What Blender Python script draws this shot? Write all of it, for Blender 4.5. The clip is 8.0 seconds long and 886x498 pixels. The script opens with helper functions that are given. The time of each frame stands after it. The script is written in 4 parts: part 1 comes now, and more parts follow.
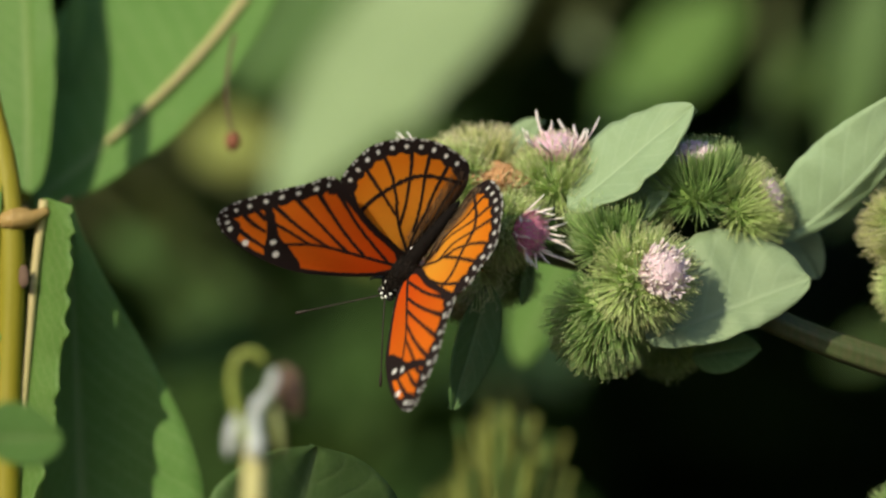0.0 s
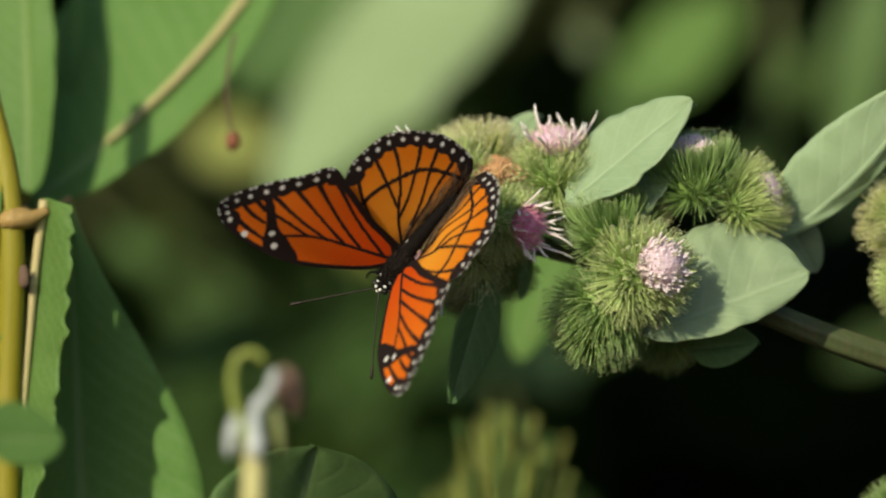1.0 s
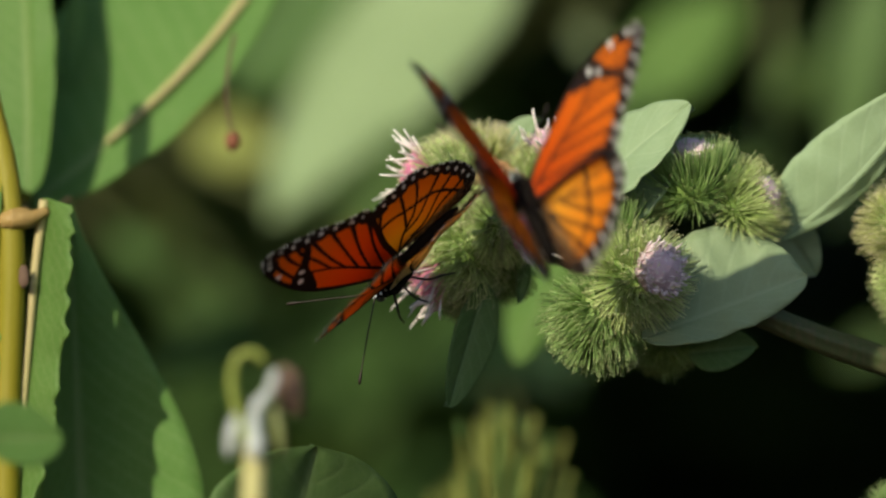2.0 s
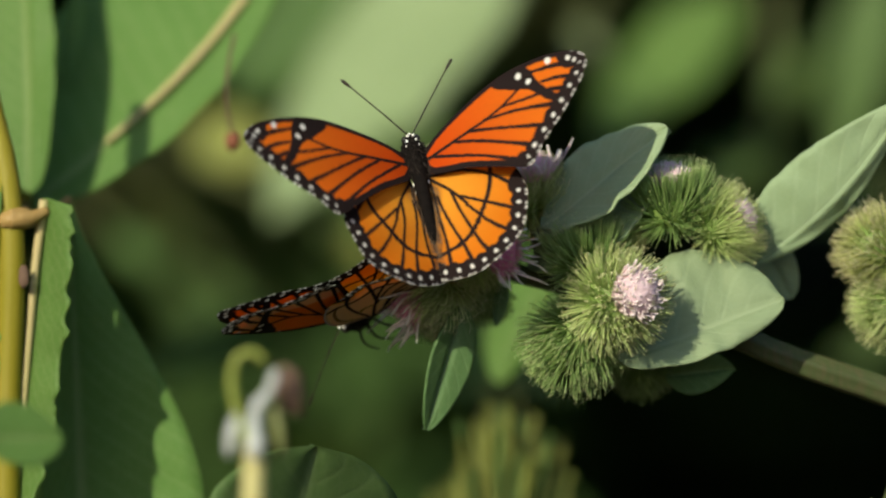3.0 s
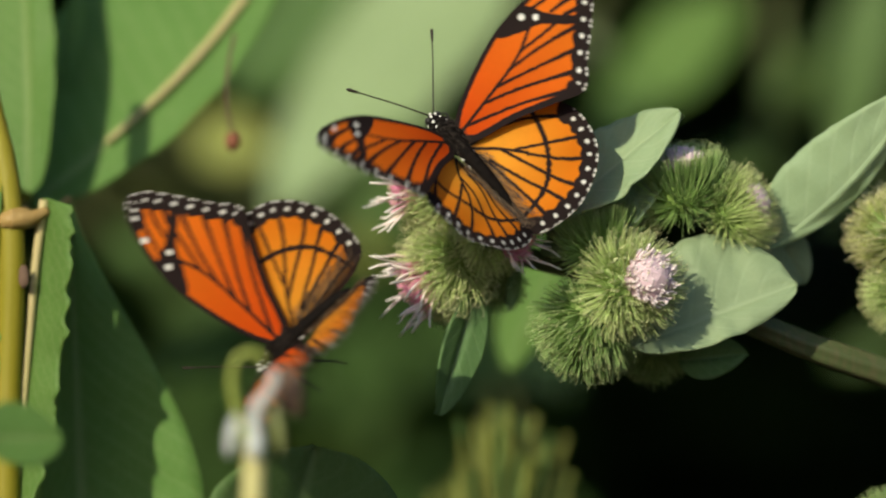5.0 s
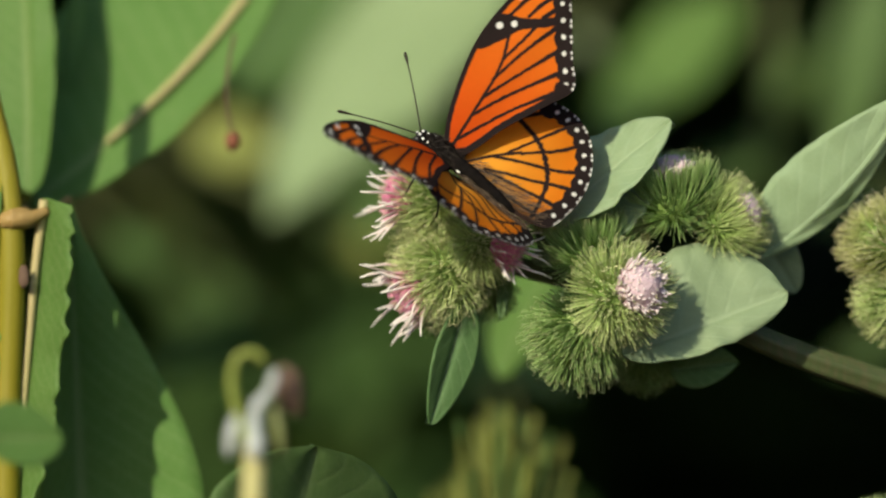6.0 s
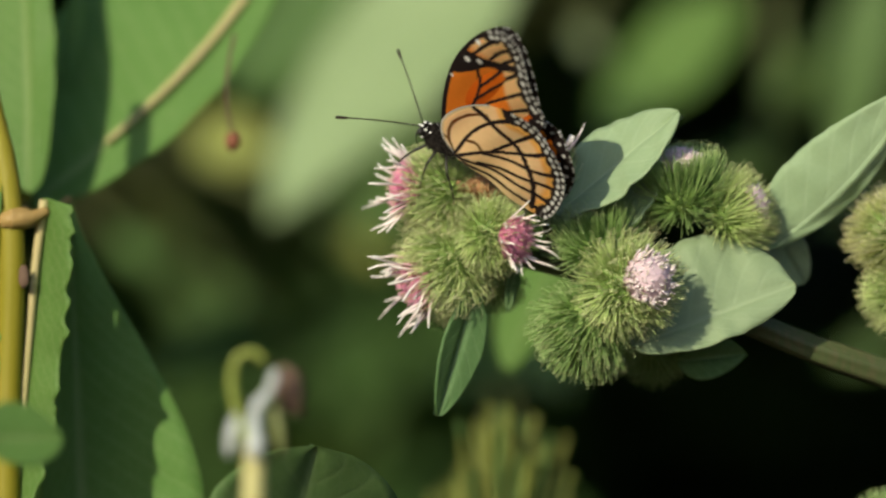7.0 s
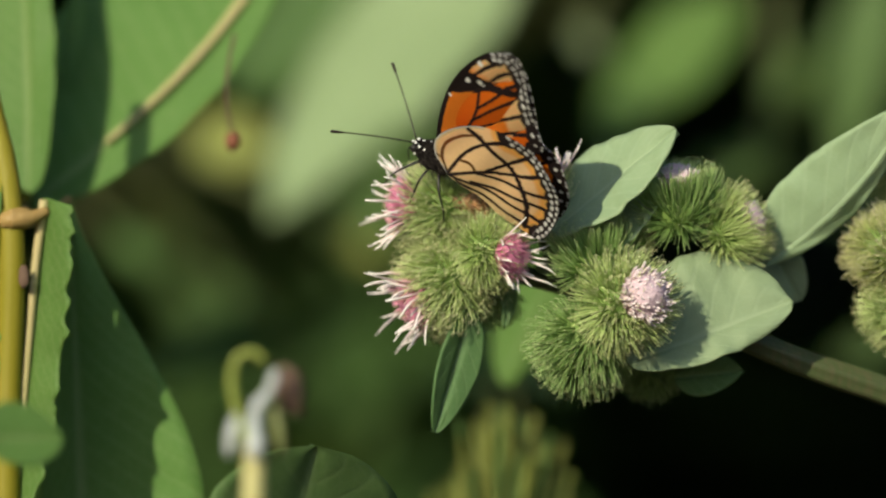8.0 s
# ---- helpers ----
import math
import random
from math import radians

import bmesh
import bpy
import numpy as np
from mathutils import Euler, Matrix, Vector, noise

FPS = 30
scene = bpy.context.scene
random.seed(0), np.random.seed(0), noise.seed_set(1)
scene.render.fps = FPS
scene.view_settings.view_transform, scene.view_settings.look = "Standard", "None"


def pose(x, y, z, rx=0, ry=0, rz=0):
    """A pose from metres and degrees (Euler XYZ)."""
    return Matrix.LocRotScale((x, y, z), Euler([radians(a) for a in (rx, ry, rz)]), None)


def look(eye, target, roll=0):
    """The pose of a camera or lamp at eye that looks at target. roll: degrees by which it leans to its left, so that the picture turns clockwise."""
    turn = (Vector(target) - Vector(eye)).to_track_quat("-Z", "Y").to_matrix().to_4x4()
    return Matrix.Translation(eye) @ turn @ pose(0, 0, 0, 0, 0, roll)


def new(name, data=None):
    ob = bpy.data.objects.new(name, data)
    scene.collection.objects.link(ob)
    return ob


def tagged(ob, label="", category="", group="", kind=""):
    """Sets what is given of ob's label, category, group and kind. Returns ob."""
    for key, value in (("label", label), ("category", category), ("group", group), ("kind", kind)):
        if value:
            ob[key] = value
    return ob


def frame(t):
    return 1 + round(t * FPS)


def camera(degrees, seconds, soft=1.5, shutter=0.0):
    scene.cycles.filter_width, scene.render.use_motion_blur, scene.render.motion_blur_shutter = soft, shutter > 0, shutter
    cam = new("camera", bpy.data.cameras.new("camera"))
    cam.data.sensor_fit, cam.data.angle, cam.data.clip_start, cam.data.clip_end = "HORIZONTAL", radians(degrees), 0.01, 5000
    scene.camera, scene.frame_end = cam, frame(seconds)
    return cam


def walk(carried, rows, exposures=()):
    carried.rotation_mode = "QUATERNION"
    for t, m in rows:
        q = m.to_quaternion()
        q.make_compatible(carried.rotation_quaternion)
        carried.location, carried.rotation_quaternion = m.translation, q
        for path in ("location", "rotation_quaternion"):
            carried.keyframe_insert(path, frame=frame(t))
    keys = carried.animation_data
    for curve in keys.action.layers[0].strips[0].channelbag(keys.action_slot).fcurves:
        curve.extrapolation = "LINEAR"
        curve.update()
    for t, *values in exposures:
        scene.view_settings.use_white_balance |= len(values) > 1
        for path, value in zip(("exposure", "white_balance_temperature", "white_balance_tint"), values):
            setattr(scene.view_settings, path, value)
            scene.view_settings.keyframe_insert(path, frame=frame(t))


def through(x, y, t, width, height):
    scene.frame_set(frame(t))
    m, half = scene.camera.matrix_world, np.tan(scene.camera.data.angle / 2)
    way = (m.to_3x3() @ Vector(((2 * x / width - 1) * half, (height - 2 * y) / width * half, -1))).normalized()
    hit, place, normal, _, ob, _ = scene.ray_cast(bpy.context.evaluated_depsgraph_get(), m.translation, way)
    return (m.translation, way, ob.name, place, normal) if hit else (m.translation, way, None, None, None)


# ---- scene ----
from mathutils import Quaternion

FOV, EYE_H = 10.0, 1.10
SUN = Vector((-0.45, -0.77, 0.44)).normalized()      # towards the sun
cam = camera(FOV, 8.0, soft=2.2, shutter=0.35)
cam.data.dof.use_dof, cam.data.dof.focus_distance, cam.data.dof.aperture_fstop = True, 0.995, 7.4
STAND = look((0, 0, EYE_H), (0, 1, EYE_H))
walk(cam, [(0, STAND), (8, STAND)], [(0, 0.0), (8, 0.0)])

# ---- world and sun ----
world = bpy.data.worlds.new("world")
scene.world = world
world.use_nodes = True
sky = world.node_tree.nodes.new("ShaderNodeTexSky")
sky.sky_type, sky.sun_disc = "NISHITA", False
sky.sun_elevation = math.asin(SUN.z)
sky.sun_rotation = math.atan2(SUN.x, SUN.y)
world.node_tree.links.new(sky.outputs[0], world.node_tree.nodes["Background"].inputs[0])
world.node_tree.nodes["Background"].inputs[1].default_value = 0.15
sun = new("sun", bpy.data.lights.new("sun", "SUN"))
sun.data.energy, sun.data.angle, sun.data.color = 4.6, radians(0.53), (1.0, 0.92, 0.67)
sun.matrix_world = look(SUN * 20, (0, 0, 0))

# ---- materials ----


class Nodes:
    """A new material and short words for its nodes."""

    def __init__(self, name):
        self.mat = bpy.data.materials.new(name)
        self.mat.use_nodes = True
        self.tree = self.mat.node_tree
        self.bsdf = self.tree.nodes["Principled BSDF"]
        self.out = self.tree.nodes["Material Output"]

    def add(self, kind, **inputs):
        n = self.tree.nodes.new("ShaderNode" + kind)
        for key, v in inputs.items():
            self.feed(n.inputs[key.replace("_", " ")], v)
        return n

    def feed(self, socket, v):
        if hasattr(v, "links"):
            self.tree.links.new(v, socket)
        else:
            socket.default_value = v

    def noise(self, scale, detail=3.0, vec=None):
        n = self.add("TexNoise", Scale=scale, Detail=detail)
        self.feed(n.inputs["Vector"], vec if vec else self.add("TexCoord").outputs["Object"])
        return n.outputs["Fac"]

    def ramp(self, fac, *stops):
        n = self.add("ValToRGB")
        self.feed(n.inputs[0], fac)
        while len(n.color_ramp.elements) < len(stops):
            n.color_ramp.elements.new(0.5)
        for e, (at, col) in zip(n.color_ramp.elements, stops):
            e.position, e.color = at, (*col, 1) if len(col) == 3 else col
        return n.outputs[0]

    def mix(self, fac, a, b, how="MIX"):
        n = self.tree.nodes.new("ShaderNodeMix")
        n.data_type, n.blend_type = "RGBA", how
        for socket, v in ((n.inputs[0], fac), (n.inputs[6], a), (n.inputs[7], b)):
            self.feed(socket, (*v, 1) if isinstance(v, tuple) and len(v) == 3 else v)
        return n.outputs[2]

    def math(self, how, a, b=0.0, c=0.0):
        n = self.tree.nodes.new("ShaderNodeMath")
        n.operation = how
        for socket, v in zip(n.inputs, (a, b, c)):
            self.feed(socket, v)
        return n.outputs[0]

    def attr(self, name):
        n = self.tree.nodes.new("ShaderNodeAttribute")
        n.attribute_name = name
        return n

    def bump(self, height, strength=0.3, distance=0.0005):
        n = self.add("Bump", Strength=strength, Distance=distance, Height=height)
        self.feed(self.bsdf.inputs["Normal"], n.outputs[0])
        return n.outputs[0]

    def done(self, colour, rough=0.5, spec=0.4, through=0.0, glow=None):
        self.feed(self.bsdf.inputs["Base Color"], (*colour, 1) if isinstance(colour, tuple) else colour)
        self.feed(self.bsdf.inputs["Roughness"], rough)
        self.bsdf.inputs["Specular IOR Level"].default_value = spec
        if through:
            t = self.add("BsdfTranslucent")
            self.feed(t.inputs[0], glow if glow else ((*colour, 1) if isinstance(colour, tuple) else colour))
            m = self.add("MixShader", Fac=through)
            self.tree.links.new(self.bsdf.outputs[0], m.inputs[1])
            self.tree.links.new(t.outputs[0], m.inputs[2])
            self.tree.links.new(m.outputs[0], self.out.inputs[0])
        return self.mat


def leaf_material(name, low, high, vein, veins=9.0, slant=0.55, rough=0.5, through=0.3, spec=0.35, rib=0.035, vein_mix=0.55):
    """A leaf blade with midrib, side veins and fine mottling; UV: x across (0.5 on the midrib), y along."""
    n = Nodes(name)
    sep = n.add("SeparateXYZ")
    n.feed(sep.inputs[0], n.add("TexCoord").outputs["UV"])
    across = n.math("ABSOLUTE", n.math("SUBTRACT", sep.outputs[0], 0.5))
    along = sep.outputs[1]
    wob = n.math("MULTIPLY", n.noise(60, 2), 0.35)
    phase = n.math("FRACT", n.math("ADD", n.math("MULTIPLY", n.math("SUBTRACT", along, n.math("MULTIPLY", across, slant)), veins), wob))
    side = n.ramp(n.math("ABSOLUTE", n.math("SUBTRACT", phase, 0.5)), (0.0, (1, 1, 1)), (0.06, (0.75,) * 3), (0.13, (0, 0, 0)))
    mid = n.ramp(across, (0.0, (1, 1, 1)), (rib * 0.6, (0.9,) * 3), (rib * 1.5, (0, 0, 0)))
    net = n.add("TexVoronoi", Scale=420.0)
    net.feature = "DISTANCE_TO_EDGE"
    n.feed(net.inputs["Vector"], n.add("TexCoord").outputs["Object"])
    fine = n.ramp(net.outputs["Distance"], (0.0, (1, 1, 1)), (0.09, (0, 0, 0)))
    tone = n.mix(n.noise(38, 4), low, high)
    tone = n.mix(n.math("MULTIPLY", n.noise(260, 3), 0.35), tone, high)
    tone = n.mix(n.math("MULTIPLY", fine, 0.16), tone, vein)
    both = n.math("MAXIMUM", n.math("MULTIPLY", side, vein_mix * 0.6), mid)
    tone = n.mix(n.math("MULTIPLY", both, vein_mix), tone, vein)
    rnd = n.add("ObjectInfo").outputs["Random"]
    hsv = n.add("HueSaturation", Color=tone, Hue=n.math("ADD", 0.492, n.math("MULTIPLY", rnd, 0.016)),
                Value=n.math("ADD", 0.88, n.math("MULTIPLY", rnd, 0.24)))
    h = n.math("SUBTRACT", n.math("MULTIPLY", n.noise(150, 4), 0.5), n.math("ADD", n.math("MULTIPLY", both, 0.8), n.math("MULTIPLY", fine, 0.12)))
    n.bump(h, 0.32, 0.0006)
    glow = n.mix(0.45, hsv.outputs[0], (0.34, 0.50, 0.05))
    return n.done(hsv.outputs[0], n.math("ADD", rough, n.math("MULTIPLY", n.noise(90, 2), 0.15)), spec, through, glow)


BURDOCK_LEAF = leaf_material("burdock_leaf", (0.215, 0.30, 0.160), (0.295, 0.39, 0.230), (0.34, 0.435, 0.27), 7, 0.6, 0.55, 0.22, 0.3, 0.02, 0.62)
# A darker copy of the burdock leaf's greens.
BURDOCK_DARK = leaf_material("burdock_dark_leaf", (0.08, 0.16, 0.055), (0.12, 0.22, 0.08), (0.22, 0.33, 0.15), 6, 0.6, 0.5, 0.25, 0.35, 0.03, 0.6)
MILKWEED_LEAF = leaf_material("milkweed_leaf", (0.088, 0.205, 0.042), (0.155, 0.295, 0.074), (0.32, 0.42, 0.17), 20, 0.35, 0.5, 0.36, 0.22, 0.03, 0.55)
WEED_LEAF = leaf_material("weed_leaf", (0.085, 0.16, 0.045), (0.13, 0.23, 0.07), (0.24, 0.33, 0.14), 8, 0.5, 0.45, 0.3, 0.4, 0.03, 0.5)
PALE_LEAF = leaf_material("pale_weed_leaf", (0.22, 0.295, 0.145), (0.30, 0.39, 0.20), (0.38, 0.47, 0.27), 8, 0.5, 0.5, 0.3, 0.4, 0.03, 0.5)
# The thicket's deep shade is put into these leaf greens, far below the weeds'.
SHADED_THICKET_LEAF = leaf_material("shaded_thicket_leaf", (0.021, 0.046, 0.011), (0.038, 0.075, 0.020), (0.06, 0.10, 0.035), 8, 0.5, 0.75, 0.2, 0.1, 0.03, 0.5)
YELLOW_LEAF = leaf_material("yellowing_leaf", (0.20, 0.24, 0.055), (0.28, 0.31, 0.08), (0.42, 0.42, 0.16), 8, 0.5, 0.5, 0.3, 0.3, 0.03, 0.5)


def stem_material(name, low, high, streak=(0.5, 0.42, 0.25), amount=0.25, rough=0.5):
    n = Nodes(name)
    m = n.add("Mapping")
    n.feed(m.inputs["Vector"], n.add("TexCoord").outputs["Object"])
    m.inputs["Scale"].default_value = (900, 900, 60)
    tone = n.mix(n.noise(40, 4), low, high)
    tone = n.mix(n.math("MULTIPLY", n.ramp(n.noise(1, 3, m.outputs[0]), (0.45, (0, 0, 0)), (0.7, (1, 1, 1))), amount), tone, streak)
    n.bump(n.noise(1, 3, m.outputs[0]), 0.3, 0.0004)
    return n.done(tone, rough, 0.35, 0.1)


BURDOCK_STEM = stem_material("burdock_stem", (0.055, 0.078, 0.03), (0.10, 0.125, 0.05), (0.13, 0.10, 0.06), 0.5)
SHOOT_GREEN = stem_material("shoot_green", (0.22, 0.28, 0.045), (0.33, 0.38, 0.08), (0.42, 0.40, 0.15), 0.25)
SHOOT_PALE = stem_material("shoot_pale", (0.46, 0.44, 0.17), (0.60, 0.56, 0.27), (0.62, 0.50, 0.30), 0.3)
NODE_TAN = stem_material("node_tan", (0.30, 0.19, 0.06), (0.42, 0.28, 0.10), (0.5, 0.36, 0.18), 0.2)
MILKWEED_STEM = stem_material("milkweed_stem", (0.20, 0.18, 0.008), (0.29, 0.255, 0.018), (0.32, 0.24, 0.06), 0.2, 0.6)
MIDRIB = stem_material("milkweed_midrib", (0.40, 0.36, 0.15), (0.50, 0.44, 0.20), (0.55, 0.40, 0.26), 0.3)
WEED_STEM = stem_material("weed_stem", (0.14, 0.18, 0.06), (0.22, 0.25, 0.09))


def plain(name, low, high, rough=0.6, scale=300.0, spec=0.3, through=0.0, bump=0.3):
    n = Nodes(name)
    tone = n.mix(n.noise(scale, 4), low, high)
    n.bump(n.noise(scale * 2.5, 3), bump, 0.0003)
    return n.done(tone, rough, spec, through)


def strand_material(name, root, middle, tip, rough=0.5, through=0.25, vary=0.5):
    """Bracts and florets: the colour runs along each strand by the attribute 'run', and varies from strand to strand."""
    n = Nodes(name)
    run = n.attr("run").outputs["Fac"]
    rnd = n.add("NewGeometry").outputs["Random Per Island"]
    tone = n.ramp(run, (0.0, root), (0.5, middle), (1.0, tip))
    hsv = n.add("HueSaturation", Color=tone, Value=n.math("ADD", 1 - vary / 2, n.math("MULTIPLY", rnd, vary)))
    return n.done(hsv.outputs[0], rough, 0.4, through)


BRACT = strand_material("bur_bract", (0.17, 0.31, 0.07), (0.33, 0.50, 0.17), (0.62, 0.63, 0.36), 0.4, 0.25)
BRACT_PALE = strand_material("bur_bract_pale", (0.34, 0.50, 0.13), (0.60, 0.72, 0.30), (0.88, 0.80, 0.54), 0.4, 0.25)
BRACT_TAN = strand_material("bur_bract_tan", (0.36, 0.50, 0.13), (0.66, 0.68, 0.30), (0.90, 0.80, 0.64), 0.4, 0.22)
FLORET = strand_material("floret", (0.80, 0.20, 0.42), (0.88, 0.38, 0.56), (0.94, 0.74, 0.79), 0.5, 0.22, 0.3)
FLORET_TIP = strand_material("floret_tip", (0.90, 0.46, 0.60), (0.94, 0.80, 0.82), (0.95, 0.93, 0.89), 0.5, 0.22, 0.2)
FLORET_PALE = strand_material("floret_pale", (0.80, 0.42, 0.60), (0.90, 0.62, 0.74), (0.95, 0.85, 0.87), 0.5, 0.22, 0.3)
FLORET_BUD = strand_material("floret_bud", (0.72, 0.48, 0.58), (0.82, 0.64, 0.71), (0.92, 0.84, 0.84), 0.7, 0.25, 0.25)
FLORET_DRY = strand_material("floret_dry", (0.36, 0.17, 0.07), (0.50, 0.26, 0.12), (0.58, 0.36, 0.20), 0.7, 0.15)


HEADS = {
    "floret": plain("floret_head", (0.72, 0.17, 0.37), (0.86, 0.35, 0.53), 0.7, 900, 0.2, 0.3, 0.9),
    "floret_pale": plain("floret_head_pale", (0.80, 0.50, 0.66), (0.92, 0.72, 0.80), 0.7, 900, 0.2, 0.3, 0.9),
    "floret_bud": plain("floret_head_bud", (0.72, 0.50, 0.60), (0.88, 0.72, 0.77), 0.7, 900, 0.2, 0.3, 0.9),
    "floret_dry": plain("floret_head_dry", (0.40, 0.20, 0.09), (0.56, 0.32, 0.16), 0.8, 900, 0.1, 0.1, 0.9),
}
BUR_CORE = plain("bur_core", (0.15, 0.25, 0.06), (0.27, 0.39, 0.11), 0.6, 500, 0.3, 0.2)
SAP = plain("milk_sap", (0.46, 0.52, 0.52), (0.66, 0.69, 0.68), 0.25, 200, 0.5, 0.2)
DRY = plain("dried_leaf", (0.07, 0.045, 0.03), (0.19, 0.12, 0.085), 0.85, 250)
RUST = plain("withered_bud", (0.15, 0.05, 0.03), (0.28, 0.11, 0.06), 0.7, 400)
# Near-black green: the deep shade behind the leaves is put into this colour.
BANK_SHADE = plain("bank_shade", (0.006, 0.010, 0.004), (0.014, 0.021, 0.009), 0.95, 9, 0.1)
SOIL = plain("soil", (0.035, 0.026, 0.018), (0.075, 0.055, 0.035), 0.95, 14, 0.1)
CHITIN = plain("black_chitin", (0.008, 0.007, 0.007), (0.02, 0.017, 0.016), 0.45, 900, 0.5)
FUR = plain("body_fur", (0.003, 0.003, 0.003), (0.012, 0.009, 0.008), 0.8, 900, 0.05, 0, 0.9)
HAIR = strand_material("body_hair", (0.010, 0.008, 0.007), (0.022, 0.016, 0.012), (0.05, 0.036, 0.026), 0.6, 0.1)
HAIR_TAN = strand_material("wing_fringe", (0.03, 0.02, 0.014), (0.12, 0.08, 0.05), (0.34, 0.25, 0.17), 0.6, 0.2)
WHITE = plain("white_scales", (0.75, 0.75, 0.72), (0.88, 0.88, 0.85), 0.7, 900)
CLUB = plain("antenna_club", (0.010, 0.007, 0.005), (0.026, 0.015, 0.010), 0.5, 900)

n = Nodes("wing_scales")
tone = n.attr("pattern").outputs["Color"]
tone = n.mix(n.math("MULTIPLY", n.noise(900, 3), 0.25), tone, n.mix(0.5, tone, (0.0, 0.0, 0.0)))
n.bump(n.noise(2600, 2), 0.25, 0.0002)
WING = n.done(tone, 0.8, 0.08, 0.36, n.attr("backlit").outputs["Color"])

# ---- making ----
REST = {}


def mesh_of(name, verts, faces, run=None, uv=None, smooth=True):
    me = bpy.data.meshes.new(name)
    me.from_pydata([tuple(v) for v in verts], [], faces)
    if run is not None:
        me.attributes.new("run", "FLOAT", "POINT").data.foreach_set("value", np.asarray(run, dtype=np.float32))
    if uv is not None:
        layer = me.uv_layers.new(name="UVMap")
        loops = np.empty(len(me.loops), dtype=np.int32)
        me.loops.foreach_get("vertex_index", loops)
        layer.data.foreach_set("uv", np.asarray(uv, dtype=np.float32)[loops].ravel())
    me.polygons.foreach_set("use_smooth", [smooth] * len(me.polygons))
    me.update()
    return me


def thing(name, place, label, category, group="", kind=""):
    """An Empty at its base that parents its parts."""
    ob = new(name)
    ob.empty_display_size = 0.01
    ob.matrix_world = place if isinstance(place, Matrix) else Matrix.Translation(place)
    REST[ob.name] = ob.matrix_world.copy()
    return tagged(ob, label, category, group, kind)


def part(name, me, material, parent, label="", m=None):
    """Links a mesh as one object under a thing or a part; m: its place in the world at rest."""
    m = m or Matrix()
    ob = new(name, me)
    if not me.materials:
        me.materials.append(material)
    if parent is not None:
        ob.parent = parent
        ob.matrix_basis = REST[parent.name].inverted() @ m
    else:
        ob.matrix_basis = m
    REST[ob.name] = m.copy()
    if label:
        tagged(ob, label)
    return ob


def spot(x, y, d):
    """The place at distance d along the view whose bearing is x to the right and y down, in steps of the view's 1568."""
    k = 2 * math.tan(radians(FOV / 2)) / 1568 * d
    return Vector(((x - 784) * k, d, EYE_H - (y - 441) * k))


def curve_points(points, steps):
    """A smooth line through the points, even where their distances differ."""
    pts = [Vector(p) for p in points]
    pts = [pts[0] * 2 - pts[1]] + pts + [pts[-1] * 2 - pts[-2]]
    out = []
    for i in range(1, len(pts) - 2):
        p = pts[i - 1:i + 3]
        k = [0.0]
        for a, b in zip(p, p[1:]):
            k.append(k[-1] + max((b - a).length, 1e-9) ** 0.5)
        for j in range(steps):
            t = k[1] + (k[2] - k[1]) * j / steps
            a = [p[m] * ((k[m + 1] - t) / (k[m + 1] - k[m])) + p[m + 1] * ((t - k[m]) / (k[m + 1] - k[m])) for m in range(3)]
            b = [a[m] * ((k[m + 2] - t) / (k[m + 2] - k[m])) + a[m + 1] * ((t - k[m]) / (k[m + 2] - k[m])) for m in range(2)]
            out.append(b[0] * ((k[2] - t) / (k[2] - k[1])) + b[1] * ((t - k[1]) / (k[2] - k[1])))
    return out + [pts[-2]]


def add_tube(verts, faces, run, path, radii, sides=6, closed=True, t0=0.0, t1=1.0, ridges=0.0):
    base, last = len(verts), len(path) - 1
    up = Vector((0.31, 0.2, 0.93))
    for i, p in enumerate(path):
        way = (path[min(i + 1, last)] - path[max(i - 1, 0)]).normalized()
        a = way.cross(up)
        a = a.normalized() if a.length > 1e-4 else way.orthogonal().normalized()
        b = way.cross(a)
        for k in range(sides):
            w = 2 * math.pi * k / sides
            verts.append(p + (a * math.cos(w) + b * math.sin(w)) * radii[i] * (1 + ridges * math.cos(6 * w)))
            run.append(t0 + (t1 - t0) * i / last)
    for i in range(last):
        for k in range(sides):
            j = (k + 1) % sides
            faces.append((base + i * sides + k, base + i * sides + j, base + (i + 1) * sides + j, base + (i + 1) * sides + k))
    if closed:
        faces.append(tuple(base + k for k in reversed(range(sides))))
        faces.append(tuple(base + last * sides + k for k in range(sides)))


def tube_mesh(name, points, r0, r1, steps=8, sides=10, knots=0.0, seed=0, ridges=0.0):
    rng = random.Random(seed)
    path = curve_points(points, steps)
    last = len(path) - 1
    radii = [(r0 + (r1 - r0) * i / last) * (1 + knots * rng.uniform(-1, 1)) for i in range(last + 1)]
    v, f, r = [], [], []
    add_tube(v, f, r, path, radii, sides, ridges=ridges)
    return mesh_of(name, v, f, r)


def blob_mesh(name, rx, ry, rz, lumps=0.1, scale=3.0, seed=0, rings=10, sides=14):
    v, f = [], []
    for i in range(rings + 1):
        a = math.pi * i / rings
        for k in range(sides):
            w = 2 * math.pi * k / sides
            p = Vector((math.sin(a) * math.cos(w), math.sin(a) * math.sin(w), math.cos(a)))
            s = 1 + lumps * noise.noise(p * scale + Vector((seed * 7.1, seed * 3.3, 0)))
            v.append(Vector((p.x * rx, p.y * ry, p.z * rz)) * s)
    for i in range(rings):
        for k in range(sides):
            j = (k + 1) % sides
            f.append((i * sides + k, i * sides + j, (i + 1) * sides + j, (i + 1) * sides + k))
    return mesh_of(name, v, f)


